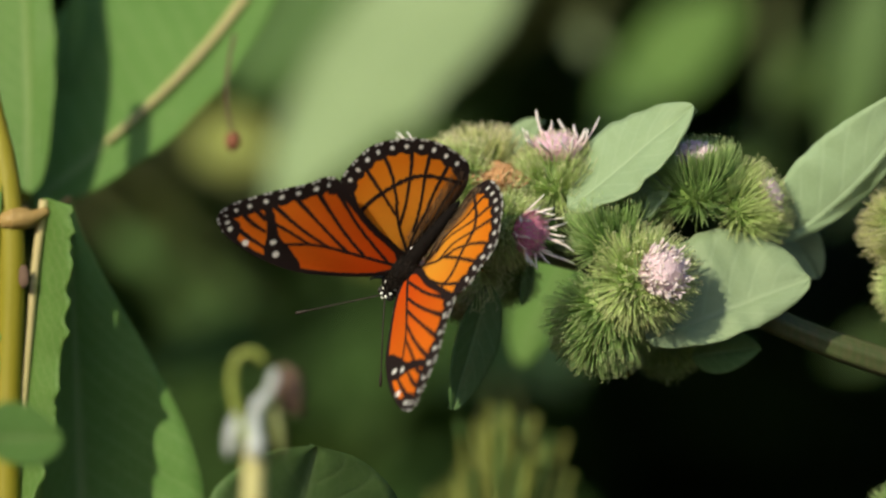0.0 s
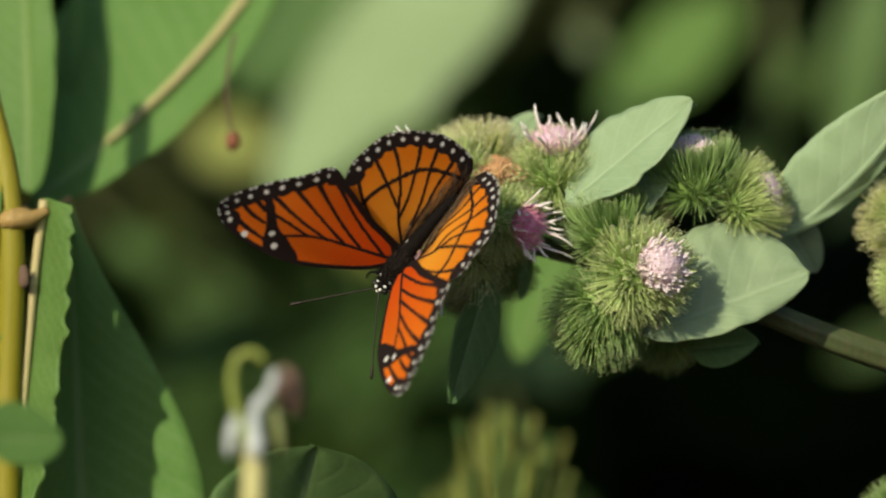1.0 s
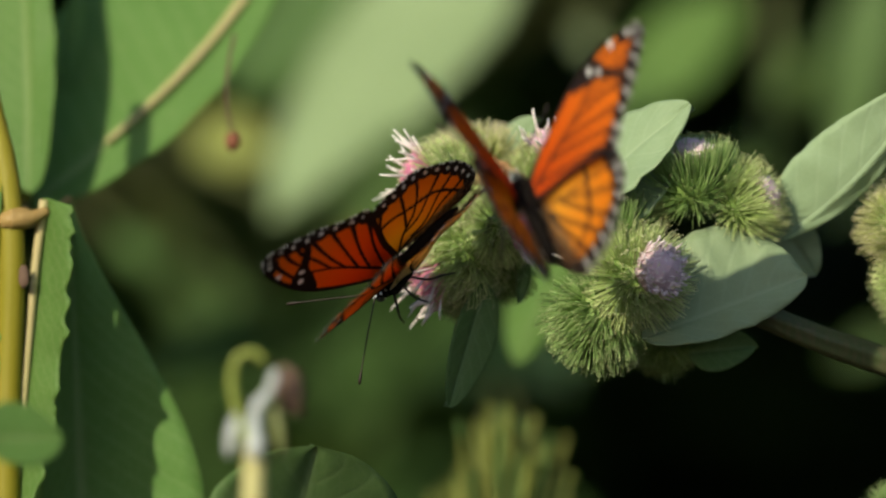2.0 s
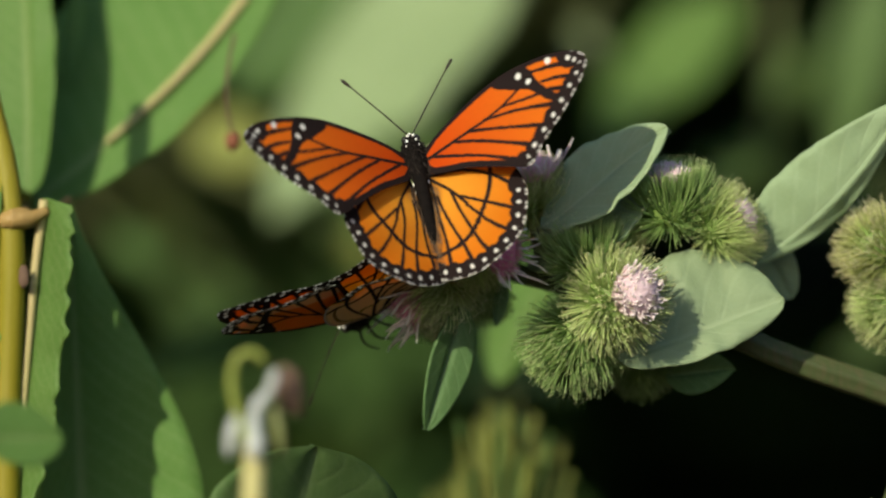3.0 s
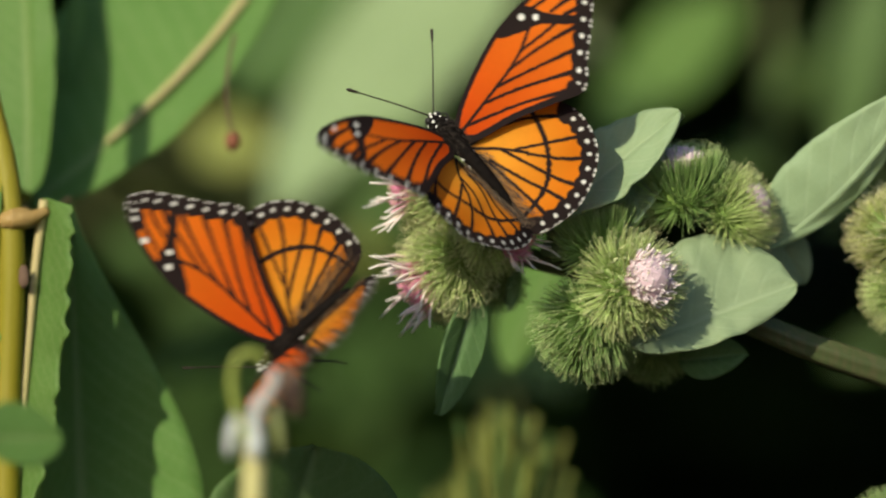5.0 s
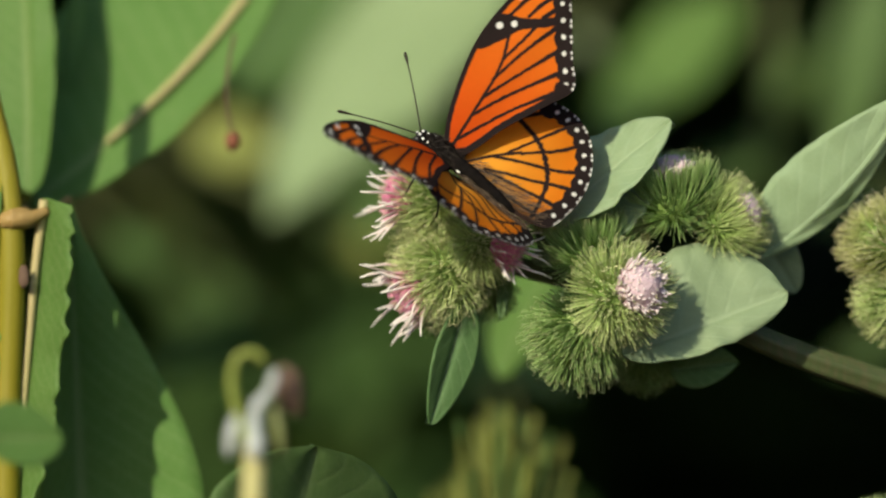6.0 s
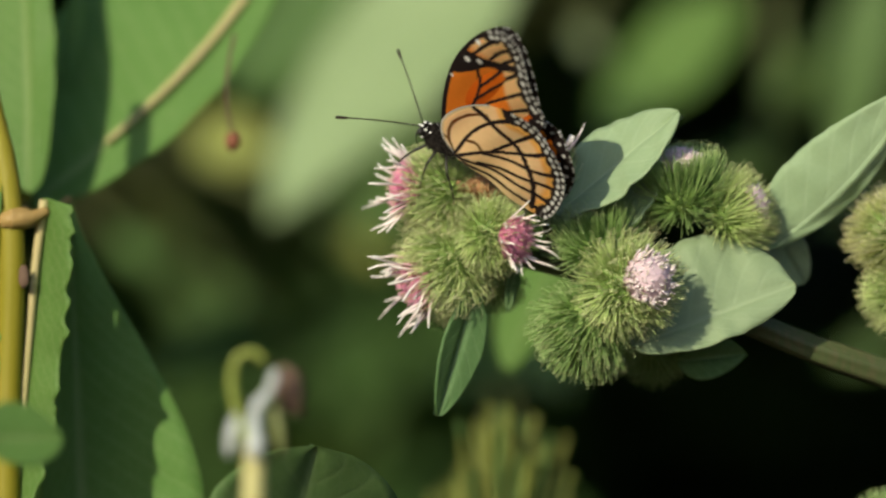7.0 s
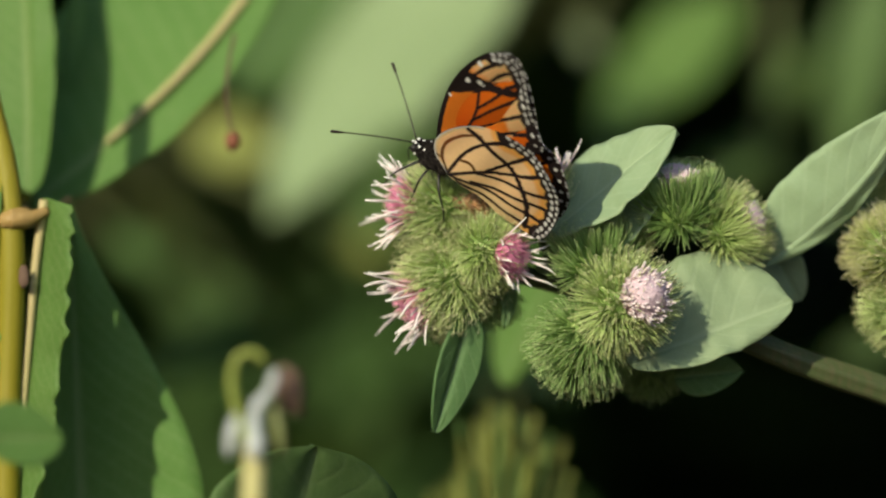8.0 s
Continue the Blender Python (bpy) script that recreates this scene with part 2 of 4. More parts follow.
def leaf_mesh(name, length, width, belly=0.8, blunt=0.75, arch=0.08, fold=0.15, wave=0.02, twist=0.0, ragged=0.0, seed=0, thick=0.00045, nu=34, nv=14, left=1.0, right=1.0, sweep=0.0, drop=0.0):
    """A blade along +Y, across X, upper side +Z. belly: where it is widest; arch: droop of the tip; fold: rise of the halves;
    left, right: how much of each half there is; sweep: sideways bow; drop: how far the right half is folded back."""
    rng = random.Random(seed)
    off = Vector((rng.uniform(0, 50), rng.uniform(0, 50), rng.uniform(0, 50)))
    top, low, uv = [], [], []
    for i in range(nu + 1):
        s = i / nu
        half = width / 2 * max(0.0, math.sin(math.pi * s ** belly)) ** blunt + 0.0004
        for j in range(nv + 1):
            a = 2 * j / nv - 1
            edge = half * (left if a < 0 else right)
            edge *= 1 + ragged * (noise.noise(off + Vector((s * 16, 0 if a < 0 else 9, 0))) + 0.7 * noise.noise(off + Vector((s * 47, 3, 0))))
            x = a * edge
            z = fold * abs(x) - drop * max(x, 0.0) - arch * length * s * s + wave * width * noise.noise(off + Vector((s * 5, a * 1.3, 0))) * (0.35 + abs(a))
            z += 0.25 * wave * width * math.sin(s * 40) * abs(a) * math.sin(math.pi * s)
            tw = twist * s
            z0 = z - 0.0008 * math.exp(-(a * 9) ** 2)
            p = Vector((x * math.cos(tw) - z0 * math.sin(tw) + sweep * length * math.sin(math.pi * s), s * length, x * math.sin(tw) + z0 * math.cos(tw)))
            top.append(p)
            low.append(p - Vector((0, 0, thick * (1 + 2.2 * math.exp(-(a * 10) ** 2)))))
            uv.append((0.5 + a / 2, s))
    m = nv + 1
    n_top = len(top)
    faces = [(i * m + j, i * m + j + 1, (i + 1) * m + j + 1, (i + 1) * m + j) for i in range(nu) for j in range(nv)]
    faces += [tuple(n_top + k for k in reversed(q)) for q in faces]
    rim = [(i * m, (i + 1) * m) for i in range(nu)] + [((i + 1) * m + nv, i * m + nv) for i in range(nu)]
    faces += [(a, b, b + n_top, a + n_top) for a, b in rim]
    return mesh_of(name, top + low, faces, uv=uv + uv)


def lie(base, tip, face):
    """The pose of a blade from base to tip with its upper side towards face."""
    y = (tip - base).normalized()
    z = (face - y * face.dot(y)).normalized()
    x = y.cross(z)
    m = Matrix((x, y, z)).transposed().to_4x4()
    m.translation = base
    return m


def leaf(parent, base, tip, width, face, material, label="", name="leaf", **shape):
    base, tip = Vector(base), Vector(tip)
    return part(name, leaf_mesh(name, (tip - base).length, width, **shape), material, parent, label, lie(base, tip, Vector(face)))


def aimed(place, way, spin=0.0):
    """A pose at place whose +Z points along way."""
    m = Vector(way).normalized().to_track_quat("Z", "Y").to_matrix().to_4x4()
    m.translation = place
    return m @ pose(0, 0, 0, 0, 0, spin)


def bract_mesh(name, r, count, seed, hook=0.5, top_open=0.35, stretch=1.0, lift=0.2):
    """Fine hooked bracts all round a bur of outer radius r, its crown along +Z."""
    rng = random.Random(seed)
    v, f, run = [], [], []
    core = r * 0.55
    ahead = Vector((0, 0, 1))
    for i in range(count):
        z = min(1, max(-1, 1 - 1.86 * (i + 0.5) / count))
        w = i * 2.39996 + rng.uniform(-0.25, 0.25)
        s = math.sqrt(max(0, 1 - z * z))
        out = Vector((s * math.cos(w), s * math.sin(w), z))
        out = (out + Vector((rng.gauss(0, 0.035), rng.gauss(0, 0.035), rng.gauss(0, 0.035)))).normalized()
        rise = ahead - out * out.dot(ahead)
        size = r * rng.uniform(0.80, 1.10) * (1 + (stretch - 1) * max(0, z))
        if rng.random() < 0.12:
            size *= rng.uniform(0.78, 0.95)
        bow = rise * r * (lift * (1 - abs(z)) + 0.04)
        if z > 0.75:
            bow -= rise * r * top_open * 0.4
        root = out * core * 0.85
        end = out * size + bow
        path = [root.lerp(end, t) + bow * (t * t - t) * 0.4 for t in (0.0, 0.35, 0.7, 1.0)]
        side = Vector((rng.gauss(0, 0.25), rng.gauss(0, 0.25), rng.gauss(0, 0.2)))
        curl = (rise * 0.7 - out * 0.25 + side).normalized()
        path.append(end + (out * 0.55 + curl * 0.75) * r * 0.055 * hook)
        path.append(end + (out * 0.35 + curl * 1.7) * r * 0.055 * hook)
        wide = r * rng.uniform(0.0085, 0.0125)
        add_tube(v, f, run, path, [wide * 1.9, wide * 1.4, wide * 0.95, wide * 0.62, wide * 0.55, wide * 0.3], 3, False)
    return mesh_of(name, v, f, run)


def floret_mesh(name, r, reach, spread, count, seed, lean=(0, 0, 0), thin=1.0, curl=0.35, t0=0.0, t1=1.0, ring=0.0):
    """A tuft of thin florets that spring from a disc of radius r along +Z; ring: how far from the middle they begin."""
    rng = random.Random(seed)
    v, f, run = [], [], []
    for i in range(count):
        q = ring + (1 - ring) * math.sqrt((i + 0.5) / count)
        w = i * 2.39996 + rng.uniform(-0.2, 0.2)
        root = Vector((q * r * math.cos(w), q * r * math.sin(w), -0.35 * r * q * q))
        way = Vector((q * spread * math.cos(w), q * spread * math.sin(w), 1.0)) + Vector(lean) * rng.uniform(0.4, 1.2)
        way = (way + Vector((rng.gauss(0, 0.13), rng.gauss(0, 0.13), rng.gauss(0, 0.1)))).normalized()
        size = reach * rng.uniform(0.6, 1.15)
        bend = Vector((rng.gauss(0, curl), rng.gauss(0, curl), rng.gauss(0, curl * 0.5)))
        kink = Vector((rng.gauss(0, curl), rng.gauss(0, curl), 0))
        path = [root + way * size * t + (bend * t * t * 0.5 + kink * 0.16 * math.sin(t * 5.0)) * size for t in (0, 0.2, 0.4, 0.6, 0.8, 1.0)]
        wide = r * 0.055 * thin * rng.uniform(0.8, 1.2)
        add_tube(v, f, run, path, [wide * 0.8, wide * 0.9, wide * 1.0, wide * 1.1, wide * 1.0, wide * 0.55], 4, True, t0, t1)
    return mesh_of(name, v, f, run)


def bur(parent, place, way, r, seed, count=330, pale=False, tuft=None, hook=0.5, stretch=1.0, lift=0.2):
    """A burdock bur: core, bracts, and florets where it flowers. tuft: material, reach, spread, dense inner number, loose outer number, lean."""
    m = aimed(place, way)
    ob = part("bur", blob_mesh("bur", r * 0.57, r * 0.57, r * 0.60, 0.08, 3, seed), BUR_CORE, parent, "", m)
    tagged(part("bract_coat", bract_mesh("bract_coat", r, count, seed, hook, 0.35, stretch, lift), (BRACT, BRACT_PALE, BRACT_TAN)[int(pale)], ob, "", m), kind="stuff")
    if tuft:
        material, reach, spread, inner, outer, lean = tuft
        local = m.to_3x3().inverted() @ Vector(lean)
        top = m @ pose(0, 0, r * 0.66)
        part("floret_head", blob_mesh("floret_head", r * 0.42, r * 0.42, r * reach * (0.40 if outer else 0.62), 0.15, 5, seed, 10, 16), HEADS[material.name], ob, "", m @ pose(0, 0, r * 0.62))
        tagged(part("floret_tuft", floret_mesh("floret_tuft", r * 0.42, r * reach * (0.40 if outer else 0.5), spread * 0.6, inner, seed + 50, local * 0.25, 0.5 if outer else 1.15, 0.22 if outer else 0.2, 0.0, 0.6 if outer else 0.9), material, ob, "", top), kind="stuff")
        for k in range(outer):
            turn = pose(0, 0, 0, 0, 0, k * 137.5)
            back = (top @ turn).to_3x3().inverted() @ Vector(lean)
            one = floret_mesh("floret", r * 0.44, r * reach * random.Random(seed * 99 + k).uniform(0.8, 1.15), spread, 1, seed * 100 + k, back, 1.05, 0.36, 0.0, 1.0, 0.45 + 0.5 * (k % 5) / 5)
            part("floret", one, FLORET_TIP, ob, "", top @ turn)
    return ob

# ---- ground and thicket ----
def ground_sheet():
    v, f, n_ = [], [], 40
    for i in range(n_ + 1):
        for j in range(n_ + 1):
            x, y = (i / n_ * 2 - 1), (j / n_ * 2 - 1)
            x, y = math.copysign(abs(x) ** 3, x) * 400, math.copysign(abs(y) ** 3, y) * 400
            v.append((x, y, 0.03 * noise.noise(Vector((x * 2, y * 2, 0)))))
    f = [(i * (n_ + 1) + j, (i + 1) * (n_ + 1) + j, (i + 1) * (n_ + 1) + j + 1, i * (n_ + 1) + j + 1) for i in range(n_) for j in range(n_)]
    ob = part("ground", mesh_of("ground", v, f), SOIL, None)
    return tagged(ob, "dark bare soil under the weeds", "ground", kind="structure")


def leaf_cloud(name, boxes, size, seed, material, label):
    """Many small bent leaves that fill boxes (x0, x1, y0, y1, z0, z1, count)."""
    rng = np.random.default_rng(seed)
    verts, faces, uv, base = [], [], [], 0
    for x0, x1, y0, y1, z0, z1, count in boxes:
        c = rng.uniform((x0, y0, z0), (x1, y1, z1), (count, 3))
        for p in c:
            L = size * rng.uniform(0.6, 1.5)
            W = L * rng.uniform(0.45, 0.7)
            way = Vector(rng.normal(0, 1, 3) * (1, 1, 0.6)).normalized()
            face = Vector((rng.normal(0, 0.6) - 0.2, rng.normal(0, 0.6) - 0.5, rng.uniform(0.2, 1.2)))
            m = lie(Vector(p), Vector(p) + way * L, face)
            for s, half, drop in ((0, 0.02, 0), (0.33, 0.5, 0.02), (0.66, 0.42, 0.09), (1, 0.02, 0.2)):
                for a in (-1, 0, 1):
                    verts.append(m @ Vector((a * half * W, s * L, -drop * L + abs(a) * 0.12 * half * W)))
                    uv.append((0.5 + a / 2, s))
            for i in range(3):
                for j in range(2):
                    q = base + i * 3 + j
                    faces.append((q, q + 1, q + 4, q + 3))
            base += 12
    ob = part(name, mesh_of(name, verts, faces, uv=uv), material, None)
    return tagged(ob, label, "foliage", kind="stuff")


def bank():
    """An added earth bank that closes the place behind and beside the thicket; its colour holds deep shade."""
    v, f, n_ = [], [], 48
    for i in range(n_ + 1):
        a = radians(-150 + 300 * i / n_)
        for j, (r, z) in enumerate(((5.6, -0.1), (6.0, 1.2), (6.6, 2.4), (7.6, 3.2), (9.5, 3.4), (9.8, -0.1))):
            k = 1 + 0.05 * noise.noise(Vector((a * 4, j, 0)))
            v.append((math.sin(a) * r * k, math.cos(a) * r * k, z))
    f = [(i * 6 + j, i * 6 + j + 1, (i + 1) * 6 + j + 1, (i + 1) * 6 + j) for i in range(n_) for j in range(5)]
    ob = part("backdrop", mesh_of("backdrop", v, f), BANK_SHADE, None)
    return tagged(ob, "added earth bank behind the thicket, deep shade put into its colour", "bank", kind="structure")


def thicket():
    # Boxes above the view are added to shade the background; side boxes carry them.
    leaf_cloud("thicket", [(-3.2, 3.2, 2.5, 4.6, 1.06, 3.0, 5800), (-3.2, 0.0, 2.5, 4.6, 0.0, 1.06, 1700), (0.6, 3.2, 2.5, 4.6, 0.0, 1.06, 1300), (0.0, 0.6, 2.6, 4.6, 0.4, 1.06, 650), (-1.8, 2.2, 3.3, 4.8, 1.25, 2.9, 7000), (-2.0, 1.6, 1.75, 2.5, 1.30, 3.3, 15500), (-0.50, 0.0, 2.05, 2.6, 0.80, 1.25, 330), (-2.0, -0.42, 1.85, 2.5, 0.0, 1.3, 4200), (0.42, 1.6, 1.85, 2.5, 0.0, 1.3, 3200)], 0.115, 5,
               SHADED_THICKET_LEAF, "dense leafy thicket behind the flowers, deep shade put into its dark green")


# ---- the weeds behind the flowers ----
def weed(root_x, root_y, rise, top, blades, label, material=WEED_LEAF, stem_r=0.003):
    """A weed: a stem that rises straight from the ground, then leans to its top, and blades (base, tip, width, face, material)."""
    ob = thing("weed_plant", (root_x, root_y, 0), label, "weed plant", "weeds behind the flowers")
    line = [Vector((root_x, root_y, -0.02)), Vector((root_x + 0.01, root_y, rise * 0.5)), Vector((root_x, root_y, rise)), Vector(top)]
    part("stem", tube_mesh("stem", line, stem_r, stem_r * 0.5), WEED_STEM, ob)
    path = curve_points(line, 12)
    for k, (p, q, w, face, mat) in enumerate(blades):
        leaf(ob, p, q, w, face, mat or material, arch=0.1, fold=0.12, wave=0.06, seed=int(root_x * 1000) + k, nu=20, nv=8)
        near = min(path[18:], key=lambda s: (s - Vector(p)).length)
        part("leaf_stalk", tube_mesh("leaf_stalk", [near, near.lerp(Vector(p), 0.6) + Vector((0, 0, 0.004)), Vector(p)], 0.0015, 0.0012, 5, 6), WEED_STEM, ob)
    return ob


def weeds():
    S = spot
    front = (-0.4, -0.8, 0.5)
    weed(-0.24, 1.60, 1.28, S(640, -330, 1.58), [
        (S(900, -110, 1.60), S(446, 352, 1.56), 0.066, (-0.5, -0.6, 0.6), PALE_LEAF),
        (S(560, -80, 1.62), S(420, 160, 1.60), 0.055, (0.5, -0.8, 0.2), WEED_LEAF),
        (S(700, -120, 1.66), S(520, 150, 1.66), 0.065, (0.5, -0.9, 0.1), WEED_LEAF)],
        "tall weed with broad pale green leaves behind the flowers")
    weed(0.30, 1.78, 1.24, S(1300, -330, 1.8), [
        (S(1300, -15, 1.72), S(1050, 235, 1.68), 0.034, (-0.45, -0.8, 0.45), MILKWEED_LEAF),
        (S(800, 200, 2.05), S(640, 420, 2.0), 0.045, (0.5, -0.85, 0.2), WEED_LEAF),
        (S(1025, 50, 1.7), S(1055, 105, 1.7), 0.008, (-0.3, -0.9, 0.3), PALE_LEAF),
        (S(1560, -60, 1.7), S(1490, 290, 1.7), 0.022, (0.1, -0.9, 0.3), WEED_LEAF),
        (S(1420, 20, 1.95), S(1380, 170, 1.9), 0.020, (-0.2, -0.9, 0.3), WEED_LEAF),
        (S(1360, 250, 1.75), S(1240, 330, 1.70), 0.026, front, WEED_LEAF)],
        "green broad-leaved weed in the shade")
    weed(-0.27, 1.75, 1.0, S(60, 200, 1.75), [
        (S(350, 230, 1.7), S(470, 270, 1.68), 0.020, (-0.3, -0.9, 0.4), YELLOW_LEAF),
        (S(290, 320, 1.8), S(330, 380, 1.75), 0.014, (0.6, -0.7, 0.2), YELLOW_LEAF),
        (S(480, 560, 1.8), S(330, 640, 1.6), 0.018, (0.6, -0.75, 0.2), WEED_LEAF),
        (S(560, 470, 1.9), S(690, 540, 1.7), 0.012, (0.6, -0.75, 0.2), WEED_LEAF),
        (S(570, 390, 2.05), S(690, 470, 2.0), 0.020, (0.95, -0.3, 0.1), WEED_LEAF),
        (S(250, 480, 1.9), S(360, 400, 1.88), 0.030, (0.9, -0.43, 0.1), WEED_LEAF),
        (S(420, 570, 2.0), S(300, 500, 2.0), 0.036, (0.9, -0.43, 0.1), WEED_LEAF),
        (S(560, 620, 1.95), S(450, 710, 1.9), 0.020, (0.6, -0.75, 0.2), WEED_LEAF),
        (S(650, 520, 2.05), S(560, 610, 1.8), 0.014, (0.75, -0.62, 0.15), WEED_LEAF),
        (S(320, 720, 1.95), S(420, 810, 1.9), 0.036, (0.75, -0.62, 0.15), WEED_LEAF),
        (S(650, 780, 1.95), S(730, 690, 1.9), 0.030, (0.75, -0.62, 0.15), WEED_LEAF),
        (S(205, 415, 1.75), S(255, 455, 1.7), 0.009, front, WEED_LEAF),
        (S(600, 400, 1.75), S(660, 450, 1.7), 0.008, front, YELLOW_LEAF)],
        "shaded weed with a yellowing leaf")
    weed(0.03, 1.7, 0.85, S(880, 560, 1.72), [
        (S(960, 560, 1.7), S(800, 680, 1.66), 0.026, (0.75, -0.6, 0.0), WEED_LEAF),
        (S(900, 560, 1.7), S(1010, 680, 1.68), 0.022, (-0.2, -0.8, 0.4), WEED_LEAF)],
        "low shaded weed below the flowers", stem_r=0.0015)
    weed(0.31, 1.75, 0.95, S(1640, 400, 1.75), [
        (S(1600, 590, 1.7), S(1485, 640, 1.68), 0.012, (0.7, -0.65, 0.1), WEED_LEAF),
        (S(1560, 300, 1.8), S(1450, 390, 1.8), 0.016, (0.4, -0.8, 0.3), WEED_LEAF)],
        "shaded weed at the edge of the thicket")
    tuft = thing("grass_tuft", (0.01, 1.15, 0), "tuft of blurred yellow-green grass blades", "grass")
    rng = random.Random(4)
    foot = spot(872, 1180, 1.15)
    part("culm", tube_mesh("culm", [(foot.x, 1.15, -0.02), (foot.x + 0.004, 1.15, 0.5), foot], 0.003, 0.002, 8, 8), YELLOW_LEAF, tuft)
    for k in range(70):
        x = min(1060, max(740, rng.gauss(885, 62)))
        d = 1.16 + rng.uniform(-0.03, 0.03)
        tip = spot(x, 700 + abs(x - 885) * 0.5 + rng.uniform(0, 130), d)
        leaf(tuft, foot + Vector((rng.uniform(-0.004, 0.004), 0, 0)), tip, rng.uniform(0.0012, 0.0024), (rng.uniform(-0.8, -0.1), -0.8, 0.3), YELLOW_LEAF if k % 4 else WEED_LEAF, name="blade", arch=0.0, fold=0.3, wave=0.02, belly=0.55, seed=k, nu=20, nv=4)


# ---- the plant in front ----
def milkweed():
    S = spot
    ob = thing("milkweed_plant", (S(15, 900, 1.030).x, 1.030, 0), "tall milkweed with a yellow-green stem and broad leaves", "milkweed")
    x0 = S(15, 900, 1.030)
    part("stem", tube_mesh("stem", [(x0.x, 1.030, -0.03), (x0.x, 1.030, 0.6), S(10, 900, 1.018), S(14, 700, 1.018), S(21, 430, 1.018), S(10, 300, 1.020), S(-20, 170, 1.024), S(-60, -100, 1.030)], 0.0031, 0.0022, 8, 16, 0.03), MILKWEED_STEM, ob)
    part("leaf_stalk", tube_mesh("leaf_stalk", [S(14, 388, 1.018), S(34, 382, 1.04), S(48, 366, 1.0745)], 0.0012, 0.0010, 6, 8), NODE_TAN, ob, "tan leaf stalk")
    part("leaf_stalk", tube_mesh("leaf_stalk", [S(18, 388, 1.016), S(50, 387, 1.0165), S(84, 374, 1.0185)], 0.0022, 0.0010, 6, 8), NODE_TAN, ob, "tan leaf stalk")
    part("leaf_stalk", tube_mesh("leaf_stalk", [S(16, 404, 1.018), S(80, 388, 1.034), S(122, 352, 1.046)], 0.0010, 0.0008, 6, 8), NODE_TAN, ob, "tan leaf stalk")
    part("leaf_stalk", tube_mesh("leaf_stalk", [S(8, 300, 1.020), S(30, 340, 1.045), S(48, 350, 1.0625)], 0.0012, 0.0012, 6, 8), MILKWEED_STEM, ob)
    # the upper leaf, with its thick pale midrib
    base, tip, face = S(48, 366, 1.075), S(575, -250, 1.115), Vector((-0.40, -0.85, 0.3))
    length, bow = (tip - base).length, 0.085
    leaf(ob, base, tip, 0.072, face, MILKWEED_LEAF, "broad green leaf with a pale thick midrib",
         belly=0.62, blunt=0.8, arch=0.0, fold=0.05, wave=0.02, seed=3, left=1.0, right=0.24, drop=0.25, sweep=bow)
    m = lie(base, tip, face)
    rib = [m @ Vector((bow * length * math.sin(math.pi * t), t * length, 0.0006)) for t in (0.20, 0.30, 0.38, 0.48, 0.60, 0.72, 0.85)]
    part("midrib", tube_mesh("midrib", rib, 0.0006, 0.0015, 8, 8), MIDRIB, ob, "pale tan midrib")
    # upright leaves beside the stem
    leaf(ob, S(48, 350, 1.0625), S(20, -260, 1.090), 0.028, (-0.4, -0.88, 0.25), MILKWEED_LEAF, belly=0.62, arch=0.0, fold=0.12, wave=0.06, ragged=0.04, seed=8, right=0.50, left=1.0, sweep=0.02)
    # Leaf out of view on the left, added to shade the hanging leaf.
    leaf(ob, S(2, 372, 1.016), S(-430, 300, 1.02), 0.046, (-0.3, -0.85, 0.45), MILKWEED_LEAF, belly=0.7, arch=0.05, fold=0.1, wave=0.05, seed=10)
    leaf(ob, S(114, 150, 1.088), S(150, -70, 1.098), 0.0044, (0.2, -0.9, 0.2), MILKWEED_LEAF, belly=0.8, arch=0.0, fold=0.3, wave=0.05, seed=9)
    # the hanging leaf: its lit ragged half by the stem, and the large blade in shade behind it
    leaf(ob, S(78, 350, 1.0195), S(14, 1010, 1.0185), 0.0205, (-0.55, -0.8, 0.25), MILKWEED_LEAF, "light green leaf with a nibbled brown edge",
         belly=0.34, blunt=0.42, arch=0.0, fold=0.12, wave=0.06, ragged=0.26, seed=12, left=0.95, right=0.10, nu=72)
    # Second unseen leaf beside the stem, added for its shadow on the large blade.
    leaf(ob, S(-40, 385, 1.020), S(-120, 1010, 1.020), 0.0180, (-0.3, -0.9, 0.2), MILKWEED_LEAF, belly=0.6, blunt=0.6, arch=0.0, fold=0.1, wave=0.05, ragged=0.1, seed=13)
    part("midrib", tube_mesh("midrib", [S(78, 354, 1.0190), S(62, 478, 1.0190), S(43, 690, 1.0187), S(20, 945, 1.0182)], 0.0010, 0.0008, 8, 8), MIDRIB, ob, "pinkish pale midrib")
    leaf(ob, S(122, 352, 1.046), S(150, 1260, 1.047), 0.0520, (-0.10, -0.97, 0.15), MILKWEED_LEAF, "large dark green leaf mostly in shade",
         belly=1.35, blunt=1.0, arch=0.0, fold=0.04, wave=0.03, seed=14, left=1.0, right=0.3)
    leaf(ob, S(-60, 775, 0.90), S(112, 770, 0.91), 0.013, (-0.1, -0.9, 0.5), MILKWEED_LEAF, arch=0.02, belly=1.1, seed=15)
    part("node", blob_mesh("node", 0.0042, 0.0034, 0.0022, 0.15, 3, 9), NODE_TAN, ob, "swollen tan leaf joint", Matrix.Translation(S(28, 388, 1.0175)) @ pose(0, 0, 0, 0, -8, 0))
    part("scar", blob_mesh("scar", 0.0011, 0.0005, 0.0022, 0.3, 4, 5), DRY, ob, "brown scar on the stem", Matrix.Translation(S(42, 490, 1.0155)))

    low = thing("low_milkweed", (S(560, 900, 0.985).x, 0.985, 0), "low milkweed shoot with a dark rounded leaf", "milkweed")
    b = S(560, 1150, 0.985)
